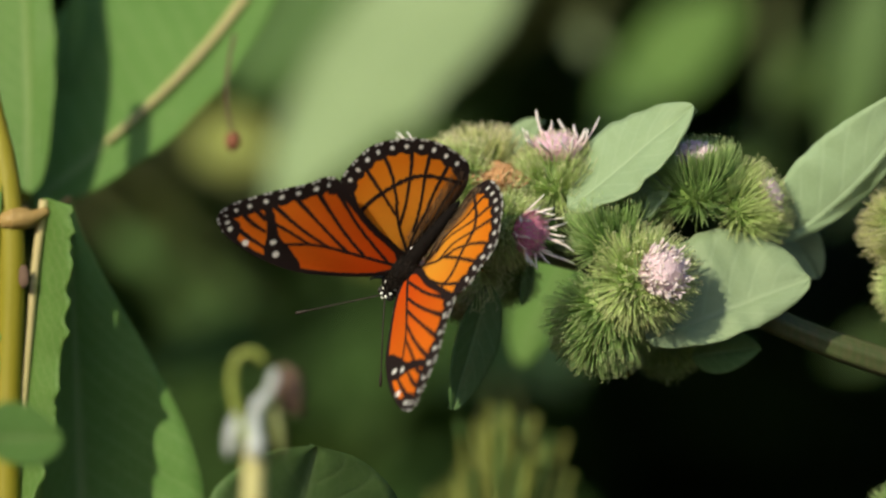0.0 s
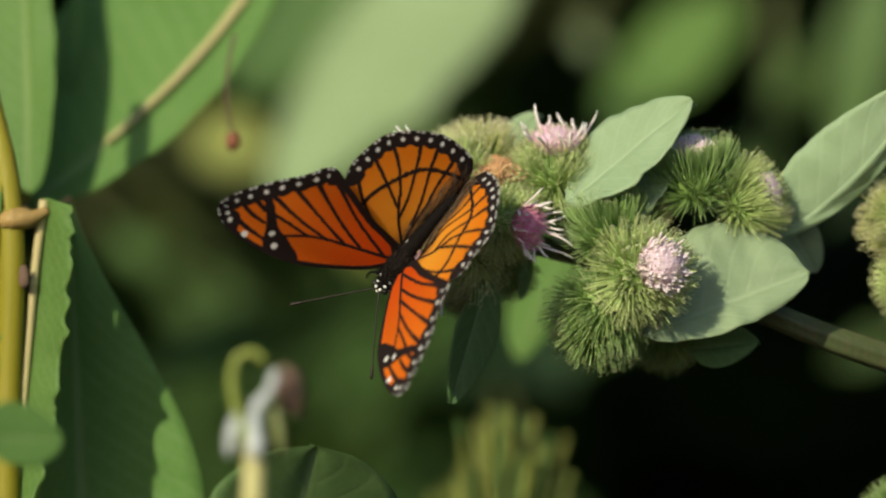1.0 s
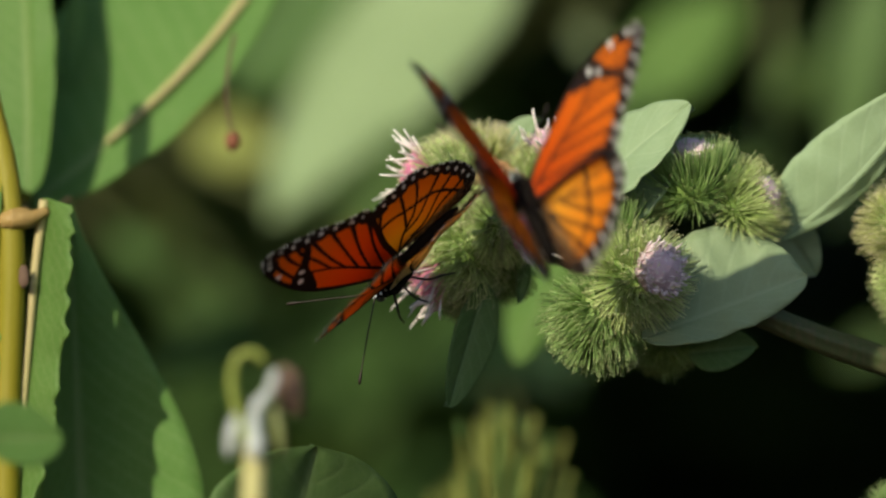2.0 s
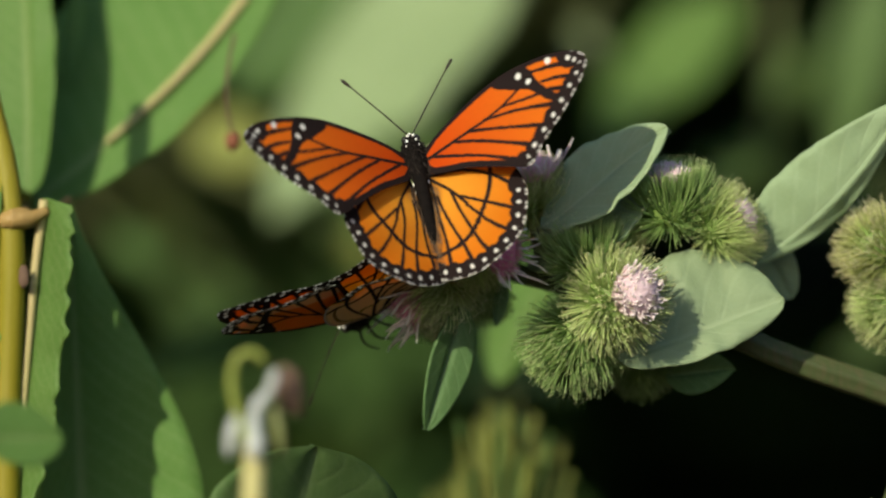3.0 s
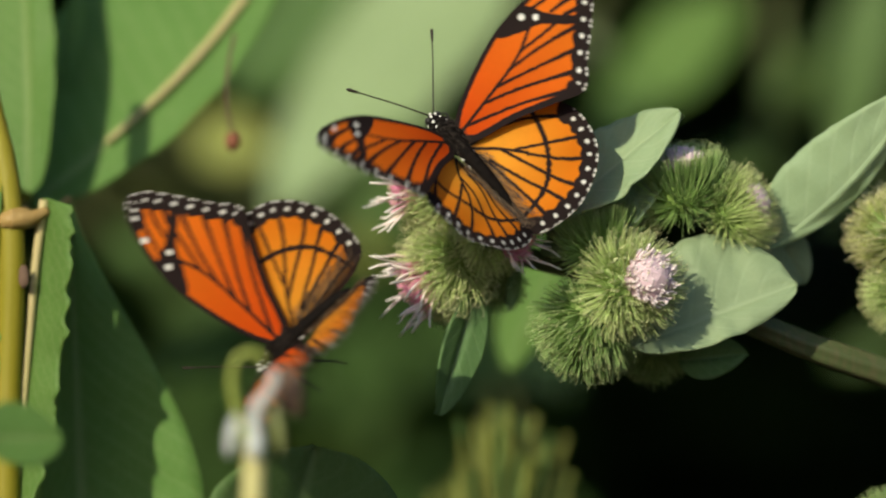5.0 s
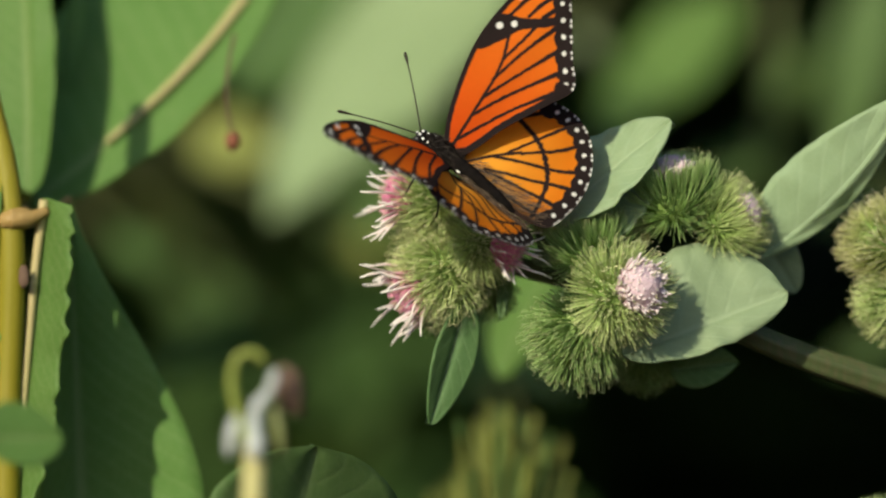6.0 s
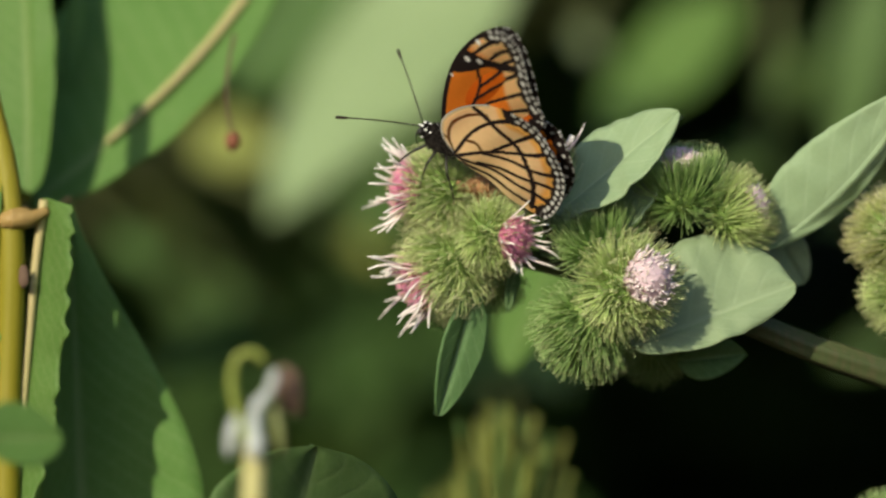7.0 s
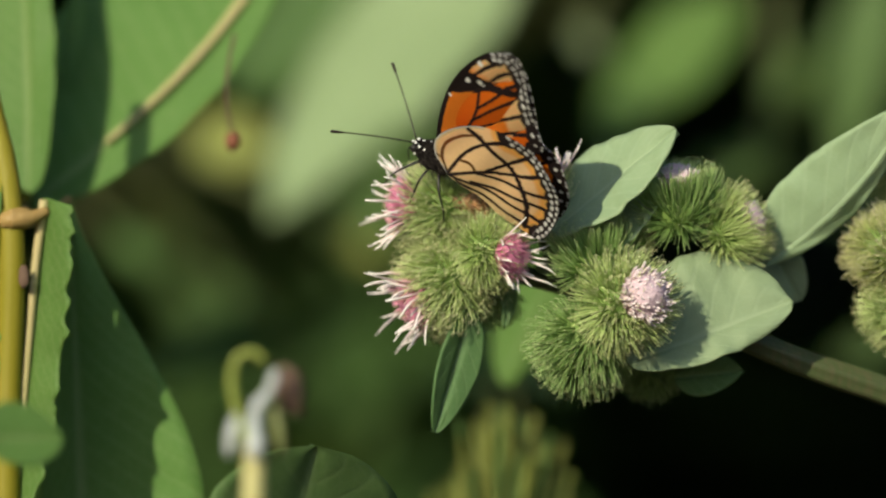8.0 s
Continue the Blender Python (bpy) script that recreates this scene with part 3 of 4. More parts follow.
    part("stem", tube_mesh("stem", [(b.x, 0.985, -0.02), (b.x, 0.985, 0.5), b], 0.002, 0.0015), WEED_STEM, low)
    leaf(low, S(480, 1150, 0.985), S(566, 792, 0.98), 0.052, (0.68, -0.70, 0.0), WEED_LEAF, "dark green rounded leaf", belly=1.35, blunt=0.5, arch=0.02, fold=0.04, wave=0.02, seed=21)


def broken_shoot():
    S = spot
    D = 0.875
    ob = thing("broken_shoot", (S(455, 900, D).x, D, 0), "broken yellow-green shoot dripping white milk sap", "plant shoot")
    b = S(450, 1000, D)
    part("stem", tube_mesh("stem", [(b.x, D, -0.02), (b.x, D, 0.6), S(448, 900, D), S(452, 780, D)], 0.0022, 0.0019, 8, 12), SHOOT_PALE, ob)
    part("hook", tube_mesh("hook", [S(440, 790, D), S(420, 730, D), S(410, 670, D), S(422, 632, D), S(448, 624, D), S(468, 640, D)], 0.00075, 0.0006, 8, 10), SHOOT_GREEN, ob, "hooked tip bent over")
    part("sap", tube_mesh("sap", [S(488, 655, D), S(478, 690, D), S(455, 720, D), S(450, 755, D), S(452, 795, D)], 0.0008, 0.0014, 6, 10, 0.3, 3), SAP, ob, "white milk sap running down")
    part("sap_drop", blob_mesh("sap_drop", 0.0016, 0.0016, 0.0024, 0.2, 3, 1), SAP, ob, "", Matrix.Translation(S(452, 788, D - 0.003)))
    part("bract", blob_mesh("bract", 0.0011, 0.0012, 0.0040, 0.3, 3, 3), SAP, ob, "pale cut sheath", Matrix.Translation(S(411, 768, D)) @ pose(0, 0, 0, 0, 12, 0))
    part("bract", blob_mesh("bract", 0.0010, 0.0010, 0.0042, 0.2, 3, 4), WEED_STEM, ob, "pale cut sheath", Matrix.Translation(S(492, 760, D)) @ pose(0, 0, 0, 0, -10, 0))
    part("dried_leaf", blob_mesh("dried_leaf", 0.0024, 0.002, 0.0044, 0.45, 3, 6), DRY, ob, "curled dry brown leaf", Matrix.Translation(S(512, 690, D + 0.006)) @ pose(0, 0, 0, 0, -12, 0))


def withered_bud():
    S = spot
    D = 1.065
    ob = thing("withered_bud", S(408, 100, D), "small withered red-brown bud hanging on a thread", "withered bud")
    part("thread", tube_mesh("thread", [S(415, 60, D), S(404, 120, D), S(401, 180, D), S(410, 235, D)], 0.00038, 0.0003, 6, 6), DRY, ob)
    part("bud", blob_mesh("bud", 0.0017, 0.0016, 0.0019, 0.35, 4, 2), RUST, ob, "", Matrix.Translation(S(412, 250, D)))


# ---- the burdock ----
def burdock():
    S = spot
    root = Vector((0.30, 1.03, 0))
    ob = thing("burdock", root, "flowering burdock with green hooked burs, pink florets and grey-green leaves", "burdock")
    main = [(0.30, 1.03, -0.05), (0.29, 1.03, 0.55), (0.24, 1.03, 0.93), S(1900, 780, 1.03), S(1640, 668, 1.025), S(1460, 605, 1.02), S(1350, 560, 1.02), S(1190, 490, 1.025), S(1020, 462, 1.022), S(900, 425, 1.018), S(850, 380, 1.015)]
    part("stem", tube_mesh("stem", main, 0.0038, 0.0016, 8, 36, 0.02, 0, 0.07), BURDOCK_STEM, ob)
    for pts in ([S(1640, 668, 1.025), S(1620, 560, 1.03), S(1600, 440, 1.03)], [S(1700, 700, 1.025), S(1640, 800, 1.03), S(1592, 925, 1.03)],
                [S(1350, 560, 1.022), S(1320, 450, 1.03), S(1280, 380, 1.03)], [S(1200, 495, 1.024), S(1130, 560, 1.02), S(1080, 590, 1.018)], [S(1020, 462, 1.022), S(1000, 400, 1.02), S(985, 330, 1.018)]):
        part("branch", tube_mesh("branch", pts, 0.0016, 0.0012, 6, 8), BURDOCK_STEM, ob)
    f, pl, bu, dr = FLORET, FLORET_PALE, FLORET_BUD, FLORET_DRY
    k = 1.116e-4
    rows = [
        # place, way, radius, pale, tuft, how hooked the bracts are, how far they are swept to the crown
        (S(803, 330, 1.016), (-0.95, -0.15, 0.10), 88, True, (f, 0.92, 1.0, 300, 32, (-0.1, 0, 0.08)), 1.3, 0.25),
        (S(818, 462, 1.014), (-0.85, -0.18, -0.5), 92, True, (f, 0.92, 0.75, 300, 30, (-0.34, 0, -0.06)), 1.3, 0.3),
        (S(898, 406, 1.006), (0.72, -0.60, -0.12), 74, True, (f, 0.85, 0.9, 300, 22, (0.45, 0, -0.40)), 0.7, 0.2),
        (S(985, 315, 1.015), (0.02, -0.35, 0.95), 84, True, (pl, 0.85, 0.7, 340, 15, (0.2, 0, 0)), 0.8, 0.35),
        (S(850, 290, 1.022), (-0.15, -0.2, 0.95), 76, 2, None, 1, 0.5),
        (S(882, 372, 1.016), (0.02, -0.30, 0.94), 80, True, (dr, 0.80, 1.7, 260, 0, (0, 0, 0)), 1, 0.25),
        (S(900, 492, 1.020), (0.1, -0.3, -0.9), 58, False, None, 0.7, 0.2),
        (S(830, 520, 1.018), (-0.2, -0.3, -0.9), 60, False, None, 0.7, 0.2),
        (S(1138, 494, 0.996), (0.52, -0.83, 0.18), 98, True, (bu, 0.66, 0.6, 330, 0, (0, 0, 0)), 0.7, 0.2),
        (S(1062, 572, 1.006), (-0.45, -0.4, -0.8), 96, False, None, 0.6, 0.35),
        (S(1232, 326, 1.010), (-0.10, -0.25, 0.95), 84, False, (bu, 0.5, 0.5, 260, 0, (0, 0, 0)), 0.35, 0.75),
        (S(1326, 364, 1.011), (0.85, -0.35, 0.40), 74, True, (bu, 0.4, 0.4, 160, 0, (0, 0, 0)), 0.5, 0.65),
        (S(1084, 414, 1.008), (-0.2, -0.1, 0.95), 84, False, None, 0.5, 0.55),
        (S(1180, 618, 1.024), (0.1, -0.2, -0.95), 60, False, None, 0.7, 0.2),
        (S(1160, 388, 1.012), (0.0, -0.6, 0.8), 36, 2, None, 0.7, 0.2),
        (S(1600, 400, 1.016), (-0.6, -0.4, 0.3), 80, 2, None, 0.8, 0.4),
        (S(1618, 510, 1.018), (-0.7, -0.3, -0.2), 74, True, None, 0.8, 0.3),
        (S(1592, 925, 1.02), (-0.6, -0.3, 0.5), 72, False, None, 0.7, 0.2),
    ]
    for i, (p, way, r, pale, tuft, hook, lift) in enumerate(rows):
        bur(ob, p, way, r * k * p.y, i + 1, int(380 + r * 9.0), pale, tuft, hook, 1.0, lift)
    leaf(ob, S(1005, 368, 1.007), S(1232, 193, 1.003), 0.0175, (-0.45, -0.75, 0.6), BURDOCK_LEAF, belly=0.85, arch=-0.04, fold=0.1, wave=0.06, ragged=0.025, seed=31, sweep=-0.02)
    leaf(ob, S(1143, 602, 1.000), S(1434, 492, 1.006), 0.0262, (-0.30, -0.90, 0.25), BURDOCK_LEAF, belly=1.0, blunt=0.50, arch=0.0, fold=0.04, wave=0.05, ragged=0.025, seed=32, left=1.26, right=0.44)
    leaf(ob, S(1384, 430, 1.016), S(1650, 140, 1.006), 0.0225, (-0.06, -0.98, 0.06), BURDOCK_LEAF, belly=0.72, blunt=0.85, arch=0.02, fold=0.05, wave=0.05, ragged=0.025, seed=33, left=0.98, right=0.30, drop=1.1, sweep=0.06)
    leaf(ob, S(1380, 380, 1.030), S(1446, 490, 1.026), 0.009, (-0.3, -0.9, 0.3), BURDOCK_LEAF, belly=0.9, blunt=0.6, ragged=0.025, seed=34)
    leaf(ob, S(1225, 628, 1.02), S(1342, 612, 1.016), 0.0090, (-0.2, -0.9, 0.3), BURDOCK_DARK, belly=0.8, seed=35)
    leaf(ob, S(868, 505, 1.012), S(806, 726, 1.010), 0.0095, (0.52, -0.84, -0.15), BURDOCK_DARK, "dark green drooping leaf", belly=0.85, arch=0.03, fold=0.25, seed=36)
    leaf(ob, S(1010, 445, 1.15), S(905, 640, 1.15), 0.0220, (-0.7, -0.5, 0.3), MILKWEED_LEAF, belly=0.8, blunt=0.6, ragged=0.025, seed=37)
    leaf(ob, S(1050, 405, 1.013), S(1200, 240, 1.010), 0.0175, (-0.5, -0.8, 0.4), BURDOCK_LEAF, belly=0.8, blunt=0.6, ragged=0.025, seed=38)
    leaf(ob, S(895, 300, 1.035), S(945, 210, 1.03), 0.0085, (-0.4, -0.7, 0.5), BURDOCK_LEAF, belly=0.9, ragged=0.025, seed=39)
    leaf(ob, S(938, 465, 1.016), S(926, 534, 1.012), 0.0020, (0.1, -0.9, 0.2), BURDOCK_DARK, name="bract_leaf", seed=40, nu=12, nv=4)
    leaf(ob, S(980, 430, 1.02), S(1060, 415, 1.015), 0.0055, (0.0, -0.7, 0.6), BURDOCK_LEAF, name="bract_leaf", seed=41, nu=16, nv=6)
    return ob


# ---- butterflies ----
FORE = [(0, 1.2), (4.6, 3.2), (11.4, 5.0), (19.2, 6.0), (25.4, 5.6), (32.2, 4.0), (37.0, 1.8), (39.2, -1.2), (37.6, -4.8), (34.0, -7.6), (29.2, -10.8), (25.6, -13.4), (23.6, -15.2), (21.3, -15.9), (16.5, -12.8), (8.9, -7.6), (1.6, -3.6), (0, -1.5)]
HIND = [(0, 1.0), (1.6, 4.4), (6.0, 6.2), (12.6, 3.8), (18.6, -2.0), (21.6, -7.6), (22.0, -12.4), (20.8, -17.0), (18.4, -20.3), (15.2, -23.0), (10.5, -25.0), (5.0, -25.2), (0.7, -24.0), (-0.8, -21.5), (-1.6, -17.0), (-1.2, -9.4), (-0.6, -2.4)]
FORE_VEINS = [[(0, 0), (8, -0.5), (15, -0.9), (20, -0.5), (25, 1.2)], [(16, -0.9), (23, -3.4), (33.2, -8.2)], [(20, -0.5), (26, -2.4), (30.6, -3.4)], [(12, -0.8), (19, -4.8), (29, -10.8)],
              [(8, -0.5), (15, -5.2), (25.2, -13.6)], [(3, -0.4), (12, -6.6), (21.4, -14.8)], [(27, 3.0), (32, 1.4), (38.4, -1.4)], [(29.2, -0.6), (33, -2.0), (37.2, -5.0)], [(30.8, -3.6), (33, -4.8), (35.2, -6.6)]]
HIND_VEINS = [[(0, 0.4), (8, -0.8), (15, -4.2), (21.8, -10)], [(0, 0), (5, -4.5), (9, -9)], [(7, -6.5), (14, -10.4), (21.8, -14.4)], [(9, -9.4), (14, -14.8), (19.6, -18.9)], [(5, -4.5), (8.2, -12)],
              [(8.2, -12), (11, -18), (14.6, -23.4)], [(2, -5), (5.4, -13.4), (8, -19), (10.2, -25)], [(2, -7), (4.2, -19), (5, -25)], [(0, 0), (2, -7)], [(-0.3, -2), (0.4, -12), (1.0, -24)]]


FORE = [(u * 1.06, w * 1.02) for u, w in FORE]
FORE_VEINS = [[(u * 1.06, w * 1.02) for u, w in v] for v in FORE_VEINS]


def along(points, steps=8):
    return np.array([(p.x, p.y) for p in curve_points([(*p, 0) for p in points], steps)])


def away(P, line):
    """The distance of the points P from a line, and how far along it the nearest place is."""
    a, b = line[:-1], line[1:]
    d = b - a
    lens = np.linalg.norm(d, axis=1)
    start = np.concatenate([[0], np.cumsum(lens)[:-1]])
    best, pos = np.full(len(P), 1e9), np.zeros(len(P))
    for i in range(len(a)):
        t = np.clip(((P - a[i]) @ d[i]) / (lens[i] ** 2 + 1e-12), 0, 1)
        q = np.linalg.norm(P - a[i] - t[:, None] * d[i], axis=1)
        near = q < best
        best[near], pos[near] = q[near], (start[i] + t * lens[i])[near]
    return best, pos


def paint(P, fore, under):
    """The scales' colours at points P of a wing, millimetres."""
    soft = lambda d, w: np.clip((w - d) / 0.16 + 0.5, 0, 1)
    bend = np.array([(noise.noise(Vector((x * 0.9, y * 0.9, 3.0))) + 0.3 * noise.noise(Vector((x * 2.6, y * 2.6, 8.0))), noise.noise(Vector((x * 0.9, y * 0.9, 21.0))) + 0.3 * noise.noise(Vector((x * 2.6, y * 2.6, 15.0)))) for x, y in P])
    P = P + bend * 0.12
    outline = along(FORE if fore else HIND)
    steps = 8
    outer = outline[6 * steps:13 * steps + 1] if fore else outline[5 * steps:12 * steps + 1]
    d_out, s_out = away(P, outer)
    black = np.zeros(len(P))
    for k, v in enumerate(FORE_VEINS if fore else HIND_VEINS):
        d, s = away(P, along(v))
        black = np.maximum(black, soft(d, (0.33 if fore else 0.32) * (1.0 if not under else (1.05 if fore else 1.3)) * np.interp(d_out, [3, 9], [1.7 if fore and not under else 1.4, 1.0])))
    if under and not fore:
        for v in ([(0.4, 0.6), (2.6, 3.0), (6.4, 3.9), (11.6, 1.6), (15.2, -2.2)], [(2.6, 3.0), (2.2, 5.2)], [(5.2, -0.4), (6.6, -3.0), (5.4, -5.0)]):
            black = np.maximum(black, soft(away(P, along(v))[0], 0.34))
    if fore:
        d, _ = away(P, outline[:7 * steps])
        black = np.maximum(black, soft(d, 1.0))
        d, _ = away(P, outline[13 * steps:])
        black = np.maximum(black, soft(d, 1.4 if not under else 0.8))
        d, s = away(P, along([(23.5, 6.2), (27.2, 2.6), (29.8, -1.4), (31.8, -4.6), (34.0, -7.4)]))
        black = np.maximum(black, soft(d, np.interp(s, [0, 4.5, 8, 10, 16], [3.2, 2.6, 1.3, 1.0, 0.9])))
    else:
        d, _ = away(P, outline[:4 * steps])
        black = np.maximum(black, soft(d, 0.8 if not under else 0.25))
        d, _ = away(P, outline[12 * steps:])
        if not under:
            black = np.maximum(black, soft(d, 0.9) * 0.9)
        wide = 0.5 + 0.12 * np.sin(s_out * 1.9)
        d, _ = away(P, along([(14.6, 1.0), (14.2, -4.5), (13.0, -10.0), (11.0, -13.8), (8.0, -17.0), (4.0, -18.8), (0.2, -19.6)]))
        black = np.maximum(black, soft(d, wide * (1.0 if not under else 1.3)))
    rim = 3.5 if fore else 3.5
    rim = rim - (0.35 if under else 0) + 0.25 * np.cos(s_out * 2 * math.pi / 3.6)
    black = np.maximum(black, soft(d_out, rim))
    white = np.zeros(len(P))
    dot = lambda off, step, r, ph, long=1.0: soft(np.hypot(((s_out + ph) % step - step / 2) / long, d_out - off), r)
    if under:
        white = np.maximum(white, dot(1.9, 2.1, 0.52, 0.2, 1.3))
        white = np.maximum(white, dot(0.55, 1.75, 0.36, 0.9, 1.5))
    else:
        white = np.maximum(white, dot(1.8, 3.3, 0.50, 0.4))
        white = np.maximum(white, dot(0.15, 3.2, 0.34, 2.9) * 0.9)
        white = np.maximum(white, dot(0.15, 3.2, 0.34, 1.9))
    if under and not fore:
        white = np.maximum(white, soft(away(P, outline[:4 * steps])[0], 0.35) * 0.8)
    if fore:
        for x, y, r in ((26.6, 3.6, 0.72), (28.3, 1.2, 0.64), (33.6, 2.9, 0.7), (37.8, 0.9, 0.55), (19.2, 5.2, 0.45 if under else 0.0)):
            white = np.maximum(white, soft(np.hypot(P[:, 0] - x, P[:, 1] - y), r) if r else 0)
    if fore:
        far = np.clip((P[:, 0] - 4) / 24, 0, 1)[:, None]
        base = np.array([0.60, 0.082, 0.006]) * (1 - far) + np.array([0.70, 0.165, 0.011]) * far
        if under:
            tip = np.maximum(np.clip((P[:, 0] - 29) / 3, 0, 1), np.clip((8.0 - d_out) / 1.2, 0, 1))[:, None]
            base = np.array([0.80, 0.24, 0.025]) * (1 - tip) + np.array([0.88, 0.58, 0.27]) * tip
    else:
        out = np.clip((np.hypot(P[:, 0] - 1, P[:, 1] + 2) - 5) / 15, 0, 1)[:, None]
        base = np.array([0.80, 0.335, 0.035]) * (1 - out) + np.array([0.66, 0.20, 0.010]) * out
        if under:
            band = np.clip((5.6 - d_out) / 1.2, 0, 1)[:, None]
            base = np.array([0.92, 0.66, 0.35]) * (1 - band) + np.array([0.88, 0.46, 0.12]) * band
        else:
            fur = np.clip(1.15 - (P[:, 0] + 1.0) / 4.2, 0, 1)[:, None] ** 1.3
            base = base * (1 - 0.9 * fur) + np.array([0.055, 0.032, 0.02]) * 0.9 * fur
            hair = (np.clip(1 - np.abs(P[:, 0] - 1.6) / 1.3, 0, 1) * np.clip((-2 - P[:, 1]) / 3, 0, 1) * np.clip((20 + P[:, 1]) / 6, 0, 1))[:, None]
            base = base * (1 - 0.55 * hair) + np.array([0.42, 0.27, 0.15]) * 0.55 * hair
    col = base * (1 - black[:, None]) + np.array([0.024, 0.016, 0.016]) * black[:, None]
    col = col * (1 - white[:, None]) + np.array([0.84, 0.83, 0.80]) * white[:, None]
    return col, black


def wing_mesh(fore, side):
    """A wing with its painted upper and under skin; base at the origin, outward along X times side, forward +Y."""
    name = "forewing" if fore else "hindwing"
    line = along(FORE if fore else HIND, 10)
    n_long, n_wide = (190, 100) if fore else (150, 110)
    ax, bx = (0, 1) if fore else (1, 0)
    turn = int(np.argmax(line[:, 0])) if fore else int(np.argmin(line[:, 1]))
    if not fore:
        top_at = int(np.argmax(line[:, 1]))
        line = np.vstack([line[top_at:], line[:top_at]])
        turn = int(np.argmin(line[:, 1]))
    one, two = line[:turn + 1], np.vstack([line[turn:], line[:1]])
    span = np.linspace(line[:, ax].min(), line[:, ax].max(), n_long + 1) if fore else np.linspace(line[:, ax].max(), line[:, ax].min(), n_long + 1)
    srt = lambda q: q[np.argsort(q[:, ax], kind="stable")]
    hi = np.interp(span, srt(one)[:, ax], srt(one)[:, bx])
    lo = np.interp(span, srt(two)[:, ax], srt(two)[:, bx])
    P = np.zeros(((n_long + 1) * (n_wide + 1), 2))
    for i in range(n_long + 1):
        t = np.linspace(0, 1, n_wide + 1)
        P[i * (n_wide + 1):(i + 1) * (n_wide + 1), ax] = span[i]
        P[i * (n_wide + 1):(i + 1) * (n_wide + 1), bx] = lo[i] * (1 - t) + hi[i] * t
    up_col, up_black = paint(P, fore, False)
    un_col, _ = paint(P, fore, True)
    r = np.hypot(P[:, 0], P[:, 1])
    z = 0.9 * np.sin(np.clip(r / (39 if fore else 27), 0, 1) * math.pi) + 0.25 * np.sin(P[:, 1] * 0.55 + P[:, 0] * 0.12) + 0.06 * up_black
    z += (-0.3 if fore else -1.5)
    X = P[:, 0] * side
    Y = np.where(P[:, 1] < 0, P[:, 1] * 0.975, P[:, 1]) if fore else P[:, 1] * 0.93
    top = np.stack([X, Y, z + 0.05], 1) * 1e-3
    low = np.stack([X, Y, z - 0.05], 1) * 1e-3
    m = n_wide + 1
    q = [(i * m + j, i * m + j + 1, (i + 1) * m + j + 1, (i + 1) * m + j) for i in range(n_long) for j in range(n_wide)]
    flip = (side > 0) == fore
    n_top = len(top)
    up = [tuple(reversed(a)) for a in q] if flip else q
    dn = [tuple(n_top + k for k in reversed(a)) for a in up]
    me = mesh_of(name, np.vstack([top, low]).tolist(), up + dn)
    col = np.ones((2 * n_top, 4), dtype=np.float32)
    col[:n_top, :3], col[n_top:, :3] = up_col, un_col
    me.attributes.new("pattern", "FLOAT_COLOR", "POINT").data.foreach_set("color", col.ravel())
    both = np.ones((2 * n_top, 4), dtype=np.float32)
    both[:n_top, :3] = both[n_top:, :3] = np.minimum(up_col * np.array([1.45, 2.0, 1.6]), 0.92)
    me.attributes.new("backlit", "FLOAT_COLOR", "POINT").data.foreach_set("color", both.ravel())
    me.materials.append(WING)
    return me


WING_MESH = {(fore, side): wing_mesh(fore, side) for fore in (True, False) for side in (1, -1)}
FORE_BASE, HIND_BASE = (0.92, 1.31, 1.0), (1.00, -1.49, 0.8)


